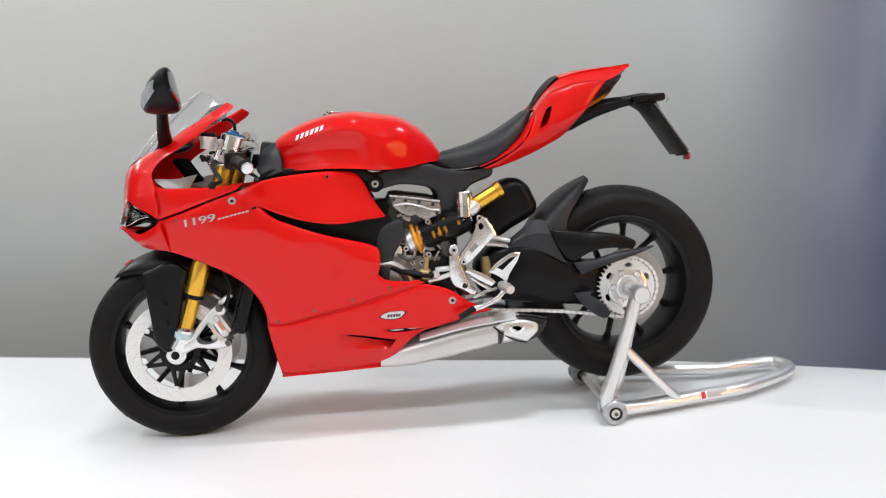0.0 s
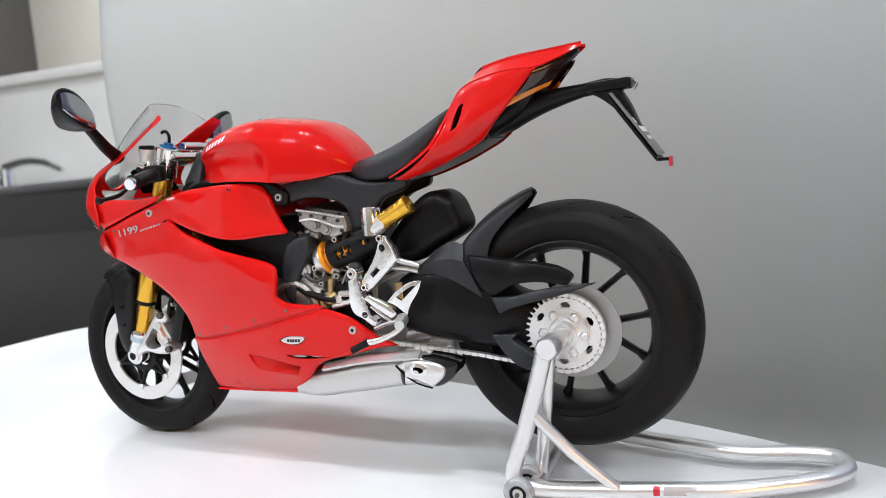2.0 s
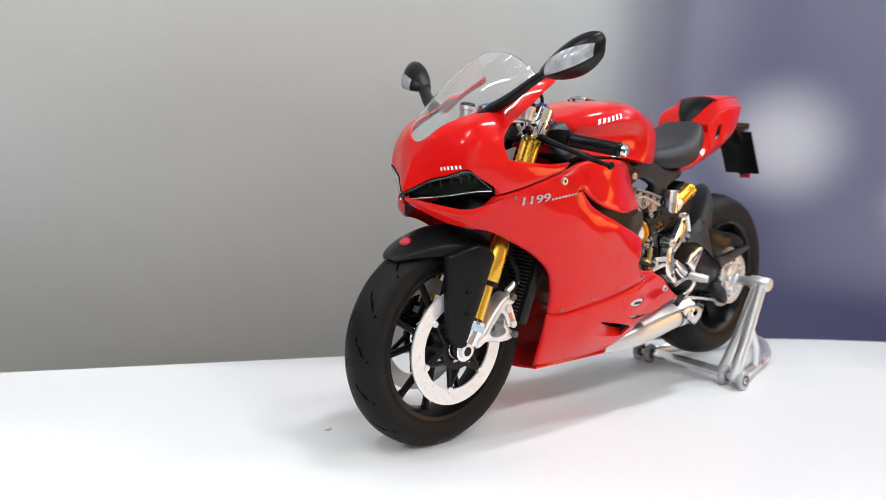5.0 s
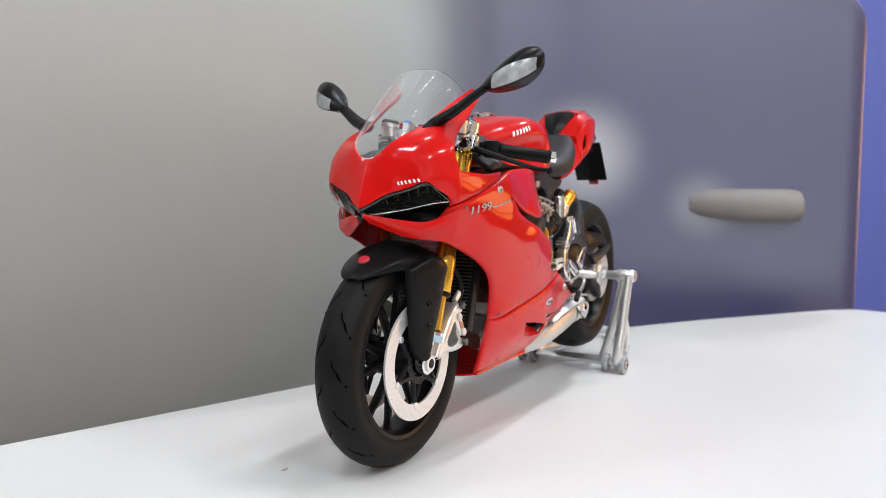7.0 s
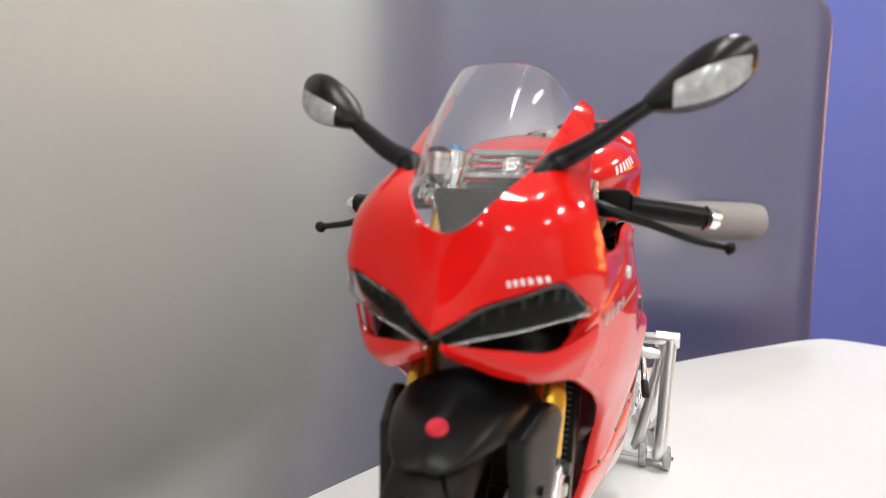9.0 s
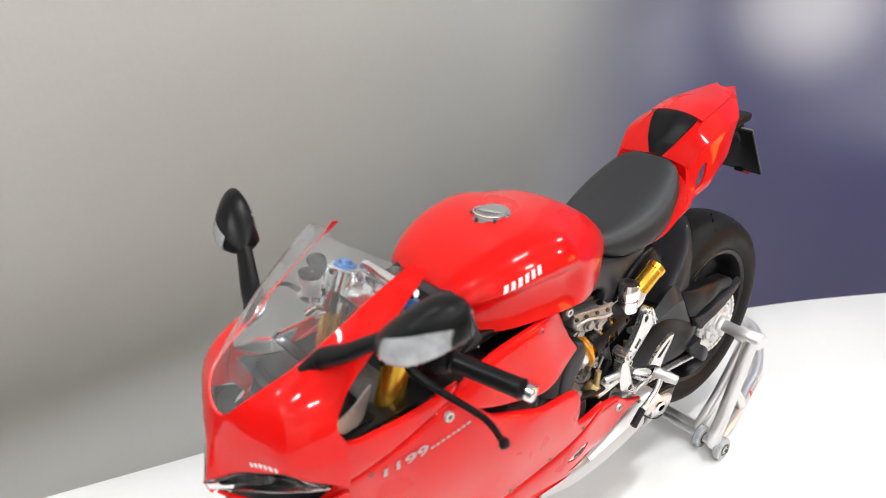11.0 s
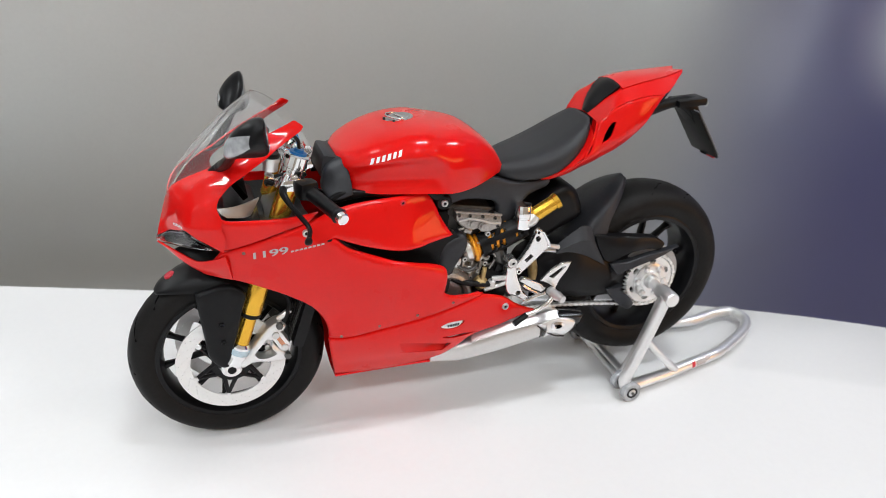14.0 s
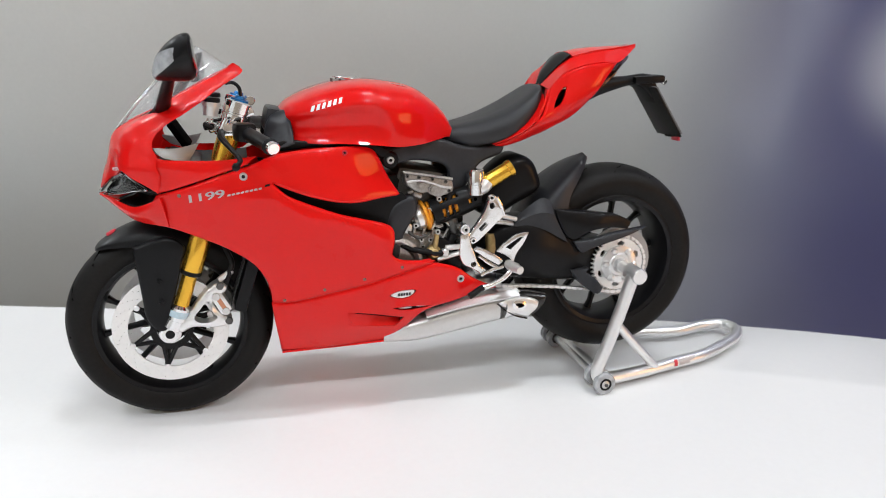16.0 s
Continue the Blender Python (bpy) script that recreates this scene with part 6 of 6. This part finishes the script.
# silencers
for s in (-1, 1):
    can = new("silencer")
    can.parent = bike
    tagged(can, "brushed silver underslung silencer")
    secs = []
    for x, zt, zb, y0, y1 in catmull([(-0.09, 0.260, 0.205, 0.05, 0.125), (0.0, 0.285, 0.210, 0.05, 0.155), (0.09, 0.312, 0.226, 0.05, 0.170), (0.20, 0.335, 0.246, 0.055, 0.175), (0.285, 0.348, 0.262, 0.06, 0.175)], 5):
        m, h = (zt + zb) / 2, (zt - zb) / 2
        secs.append([(x, s * ((y0 + y1) / 2 + (y1 - y0) / 2 * np.sign(math.cos(g)) * abs(math.cos(g)) ** 0.6), m + h * np.sign(math.sin(g)) * abs(math.sin(g)) ** 0.6) for g in np.linspace(0, 2 * math.pi, 28, endpoint=False)])
    part("can", *loft(secs), STEEL, can, "brushed silver silencer can", 60)
    part("heat_shield", *patch([[(0.035, s * 0.150, 0.318), (0.035, s * 0.178, 0.305)], [(0.18, s * 0.160, 0.348), (0.18, s * 0.186, 0.335)], [(0.34, s * 0.160, 0.368), (0.34, s * 0.186, 0.352)]], 5, 0.008, s < 0), STEEL, can, "bright heat shield")
    end = []
    for x0, k, dz in ((0.280, 1.0, 0.0), (0.325, 0.97, 0.004), (0.352, 0.80, 0.008), (0.360, 0.62, 0.010)):
        mid = np.array([x0 + 0.005, s * 0.118, 0.306 + dz])
        end.append(catmull([mid + np.array([dx, s * dy * k, dz_ * k]) for dx, dy, dz_ in ((-0.012, -0.062, 0.040), (0.0, 0.045, 0.046), (0.014, 0.066, 0.014), (0.008, 0.058, -0.030), (-0.010, -0.055, -0.046))], 5, True))
    part("end_cap", *loft(end), SILVER, can, "polished silencer end cap", 40)
    mid = end[3].mean(0)
    part("outlet", *loft([catmull([mid + np.array([dx, s * dy, dz_]) for dy, dz_ in ((-0.024, 0.004), (0.0, 0.014), (0.024, 0.008), (0.018, -0.008), (-0.010, -0.012))], 4, True) for dx in (-0.004, 0.003)]), BLACK, can, "dark exhaust outlet slot")
    V, F = plate([(0.300, 0.346), (0.345, 0.352), (0.400, 0.346), (0.446, 0.336, 1), (0.436, 0.308), (0.398, 0.274), (0.360, 0.270)], -0.172, -0.120, [], 0.012)
    part("outlet_surround", np.asarray(V) * (1, -s, 1), F, PIANO, can, "black outlet surround")
    V, F = plate([(0.268, 0.326, 1), (0.300, 0.340), (0.338, 0.343), (0.378, 0.338), (0.410, 0.322), (0.406, 0.300), (0.372, 0.270, 1), (0.335, 0.282), (0.298, 0.304)], -0.182, -0.165, [], 0.008)
    part("outlet_plate", np.asarray(V) * (1, -s, 1), F, SILVER, can, "silver triangular outlet plate")
    V, F = plate([(0.318, 0.330), (0.340, 0.335), (0.362, 0.326), (0.362, 0.308), (0.344, 0.302), (0.318, 0.310)], -0.190, -0.180, [outline([(0.326, 0.325), (0.346, 0.325), (0.355, 0.318), (0.346, 0.311), (0.328, 0.313)], 0.003)], 0.003)
    part("outlet_ring", np.asarray(V) * (1, -s, 1), F, CHROME, can, "bright outlet ring")
    V, F = plate([(0.326, 0.326), (0.348, 0.326), (0.356, 0.318), (0.348, 0.310), (0.327, 0.312)], -0.1835, -0.180, [], 0.0)
    part("outlet_bore", np.asarray(V) * (1, -s, 1), F, GROOVE, can, "dark outlet bore")
    part("plate_seam", *sweep([(0.268, s * 0.1775, 0.326), (0.296, s * 0.182, 0.302), (0.334, s * 0.182, 0.280), (0.372, s * 0.176, 0.268)], 0.0025, 6), BLACK, can)
    part("band", *loft([(np.array(secs[-1]) - np.mean(secs[-1], 0)) * k + np.mean(secs[-1], 0) + (dx, 0, 0) for k, dx in ((1.0, -0.005), (1.015, -0.003), (1.015, 0.001), (1.0, 0.003))]), DARKMETAL, can)
part("exhaust_box", *skin_mesh(outline([(0.236, 0.655), (0.262, 0.690), (0.310, 0.745), (0.362, 0.779), (0.396, 0.781), (0.430, 0.757), (0.447, 0.722), (0.457, 0.695), (0.452, 0.670), (0.372, 0.622), (0.312, 0.590), (0.250, 0.600)]) - (0.012, 0.0), -0.086, 0.10, (), 0.014, 0.024, 0.036), BLACK, bike, "black rounded rear box", 60)

# ---- handlebars and top yoke
bars = new("handlebar")
bars.parent = bike
tagged(bars, "clip-on handlebars with black grips")
part("top_yoke", *block((-0.485, 0, 0.925), (0.075, 0.25, 0.022), (0, -18, 0), 0.3), CHROME, bars, "polished top yoke")
part("lower_yoke", *block((-0.545, 0, 0.765), (0.075, 0.25, 0.035), (0, -18, 0), 0.3), DARKMETAL, bars)
part("stem_nut", *turned([(0, 0.022), (0.6, 0.022), (1, 0.015)], (-0.475, 0, 0.93), (-0.468, 0, 0.955), 20), CHROME, bars)
part("steering_damper", *rod((-0.455, -0.08, 0.962), (-0.455, 0.08, 0.962), 0.013, 16), CHROME, bars)
for s in (-1, 1):
    base, end = np.array([-0.500, s * 0.125, 0.893]), np.array([-0.412, s * 0.350, 0.860])
    at = lambda f: base + (end - base) * f
    part("clip_on", *turned([(0, 0.036), (0.9, 0.036), (1, 0.032)], (-0.516, s * 0.106, 0.875), (-0.503, s * 0.106, 0.912), 24), CHROME, bars)
    part("tube", *rod(at(-0.08), at(0.35), 0.013, 16), CHROME, bars)
    part("grip", *turned([(0, 0.018), (0.04, 0.024), (0.06, 0.019), (0.94, 0.019), (0.96, 0.022), (1, 0.017)], at(0.33), at(0.93), 18), BLACK, bars, "black rubber grip")
    part("bar_weight", *rod(at(0.93), at(1.01), 0.017, 16, 0.2), CHROME, bars, "bright bar end weight")
    part("switch_box", *block(at(0.24), (0.050, 0.055, 0.050), (0, 0, s * 69), 0.25), BLACK, bars)
    part("lever_clamp", *joined(block(at(0.10) + (-0.022, 0, 0.0), (0.045, 0.030, 0.034), (0, 0, 0), 0.25), rod(at(0.1) + (-0.05, 0, -0.01), at(0.1) + (-0.03, 0, 0.03), 0.012)), CHROME, bars)
    lever = [at(0.10) + (-0.045, 0, -0.004), at(0.25) + (-0.062, 0, -0.010), at(0.55) + (-0.068, 0, -0.022), at(0.85) + (-0.070, 0, -0.036), (-0.507, s * 0.370, 0.820)]
    part("lever", *sweep(lever, [0.011, 0.010, 0.007, 0.0065, 0.006], 8), BLACK, bars, "black lever")
    part("lever_ball", *turned([(0, 0.004), (0.2, 0.009), (0.5, 0.0115), (0.8, 0.009), (1, 0.004)], (-0.512, s * 0.364, 0.823), (-0.502, s * 0.378, 0.816), 14), BLACK, bars)
    fluid = part("fluid_pot", *turned([(0, 0.020), (0.7, 0.022), (0.72, 0.025), (1, 0.025)], (-0.565, s * 0.118, 0.925), (-0.560, s * 0.118, 0.962), 20), SILVER, bars)
    part("pot_lid", *rod((-0.560, s * 0.118, 0.960), (-0.559, s * 0.118, 0.974), 0.023, 20), BLACK, bars)
random.seed(9)
for s in (-1, 1):
    for k in range(16):
        x, z = random.uniform(-0.575, -0.470), random.uniform(0.872, 0.935)
        y, g, r = s * random.uniform(0.105, 0.150), random.uniform(-0.8, 1.4), random.uniform(0.004, 0.0085)
        mat = (CHROME, SILVER, BLACK)[k % 3]
        part("clamp_fitting", *rod((x - 0.013 * math.cos(g), y, z - 0.013 * math.sin(g)), (x + 0.013 * math.cos(g), y - s * 0.008, z + 0.013 * math.sin(g)), r, 10, 0.3), mat, bars)
part("cable", *sweep([(-0.482, -0.104, 0.975), (-0.484, -0.100, 0.998), (-0.500, -0.095, 1.012), (-0.520, -0.090, 1.010)], 0.005, 8), BLACK, bars)

# small dust smudge on the table, built as a raised fleck
crumb = thing("dust_fleck", "tiny grey dust fleck lying on the white table", "fleck")
part("speck", *loft([[(-0.924 + r * math.cos(g) * 0.012 * (1 + 0.3 * math.sin(3 * g)), 0.216 + r * math.sin(g) * 0.005, z) for g in np.linspace(0, 2 * math.pi, 14, endpoint=False)] for r, z in ((1.0, 0.0085), (1.0, 0.0105), (0.6, 0.012))]), GREYPRINT, crumb)

# ---------------------------------------------------------------- paddock stand
stand = thing("paddock_stand", "silver tubular paddock stand lifting the rear wheel", "paddock stand")
R = 0.021
part("lift_pin", *turned([(0, 0.023), (0.10, 0.023), (0.10, 0.019), (0.52, 0.019), (0.53, 0.0265), (0.97, 0.0265), (1, 0.023)], (0.72, -0.12, 0.411), (0.712, -0.280, 0.411), 28), SILVER, stand)
part("frame_tube", *sweep([(0.703, -0.252, 0.408), (0.672, -0.248, 0.300), (0.634, -0.245, 0.180), (0.603, -0.242, 0.090), (0.612, -0.238, 0.056), (0.662, -0.226, 0.045), (0.80, -0.205, 0.045), (0.95, -0.170, 0.045), (1.08, -0.140, 0.045), (1.20, -0.085, 0.045), (1.31, -0.020, 0.046), (1.362, 0.045, 0.047), (1.345, 0.110, 0.047), (1.27, 0.118, 0.046), (1.12, 0.092, 0.045), (0.97, 0.120, 0.045), (0.80, 0.160, 0.045), (0.66, 0.185, 0.045)], R, 14), SILVER, stand, "silver bent tube")
part("inner_leg", *sweep([(0.706, -0.230, 0.395), (0.676, -0.196, 0.20), (0.648, -0.160, 0.050)], 0.017, 12, 2), SILVER, stand)
part("brace", *sweep([(0.656, -0.247, 0.250), (0.75, -0.238, 0.150), (0.845, -0.200, 0.055)], 0.015, 12, 2), SILVER, stand)
part("cross_axle", *rod((0.620, -0.262, 0.046), (0.636, 0.205, 0.046), 0.012, 16), SILVER, stand)
part("cross_tube", *rod((0.650, -0.225, 0.048), (0.650, 0.18, 0.048), 0.019, 16), SILVER, stand)
for y, rx in ((-0.262, 0.620), (-0.188, 0.624), (0.150, 0.635), (0.204, 0.636)):
    roller = part("stand_wheel", *ring([(0.021, y - 0.012), (0.034, y - 0.012), (0.038, y - 0.007), (0.038, y + 0.007), (0.034, y + 0.012), (0.021, y + 0.012)], (rx, 0, 0.046), 36), LENS, stand, "small clear plastic roller")
    part("bearing", *ring([(0.014, y - 0.013), (0.021, y - 0.013), (0.021, y + 0.013), (0.014, y + 0.013)], (rx, 0, 0.046), 28), BLACK, roller, "dark bearing ring")
    part("hub", *turned([(0, 0.010), (0.1, 0.014), (0.9, 0.014), (1, 0.010)], (rx, y + 0.0145, 0.046), (rx, y - 0.0145, 0.046), 24), STEEL, roller)
    part("axle_nut", *rod((rx, y - 0.021, 0.046), (rx, y + 0.021, 0.046), 0.006, 6), DARKMETAL, roller)
part("badge", *patch([[(x, y - 0.0215 * math.cos(radians(g)) - 0.0012, 0.0455 + 0.0222 * math.sin(radians(g))) for g in (-10, 10, 30, 50)] for x, y in ((0.930, -0.1745), (0.9375, -0.1728), (0.945, -0.1711))], 2, 0.001), REDPRINT, stand, "small red sticker")
part("label_band", *patch([[(x, y - 0.0215 * math.cos(radians(g)) - 0.0012, 0.0455 + 0.0222 * math.sin(radians(g))) for g in (-10, 10, 30, 50)] for x, y in ((0.953, -0.1692), (0.99, -0.1605), (1.03, -0.1512))], 2, 0.001), GREYPRINT, stand)
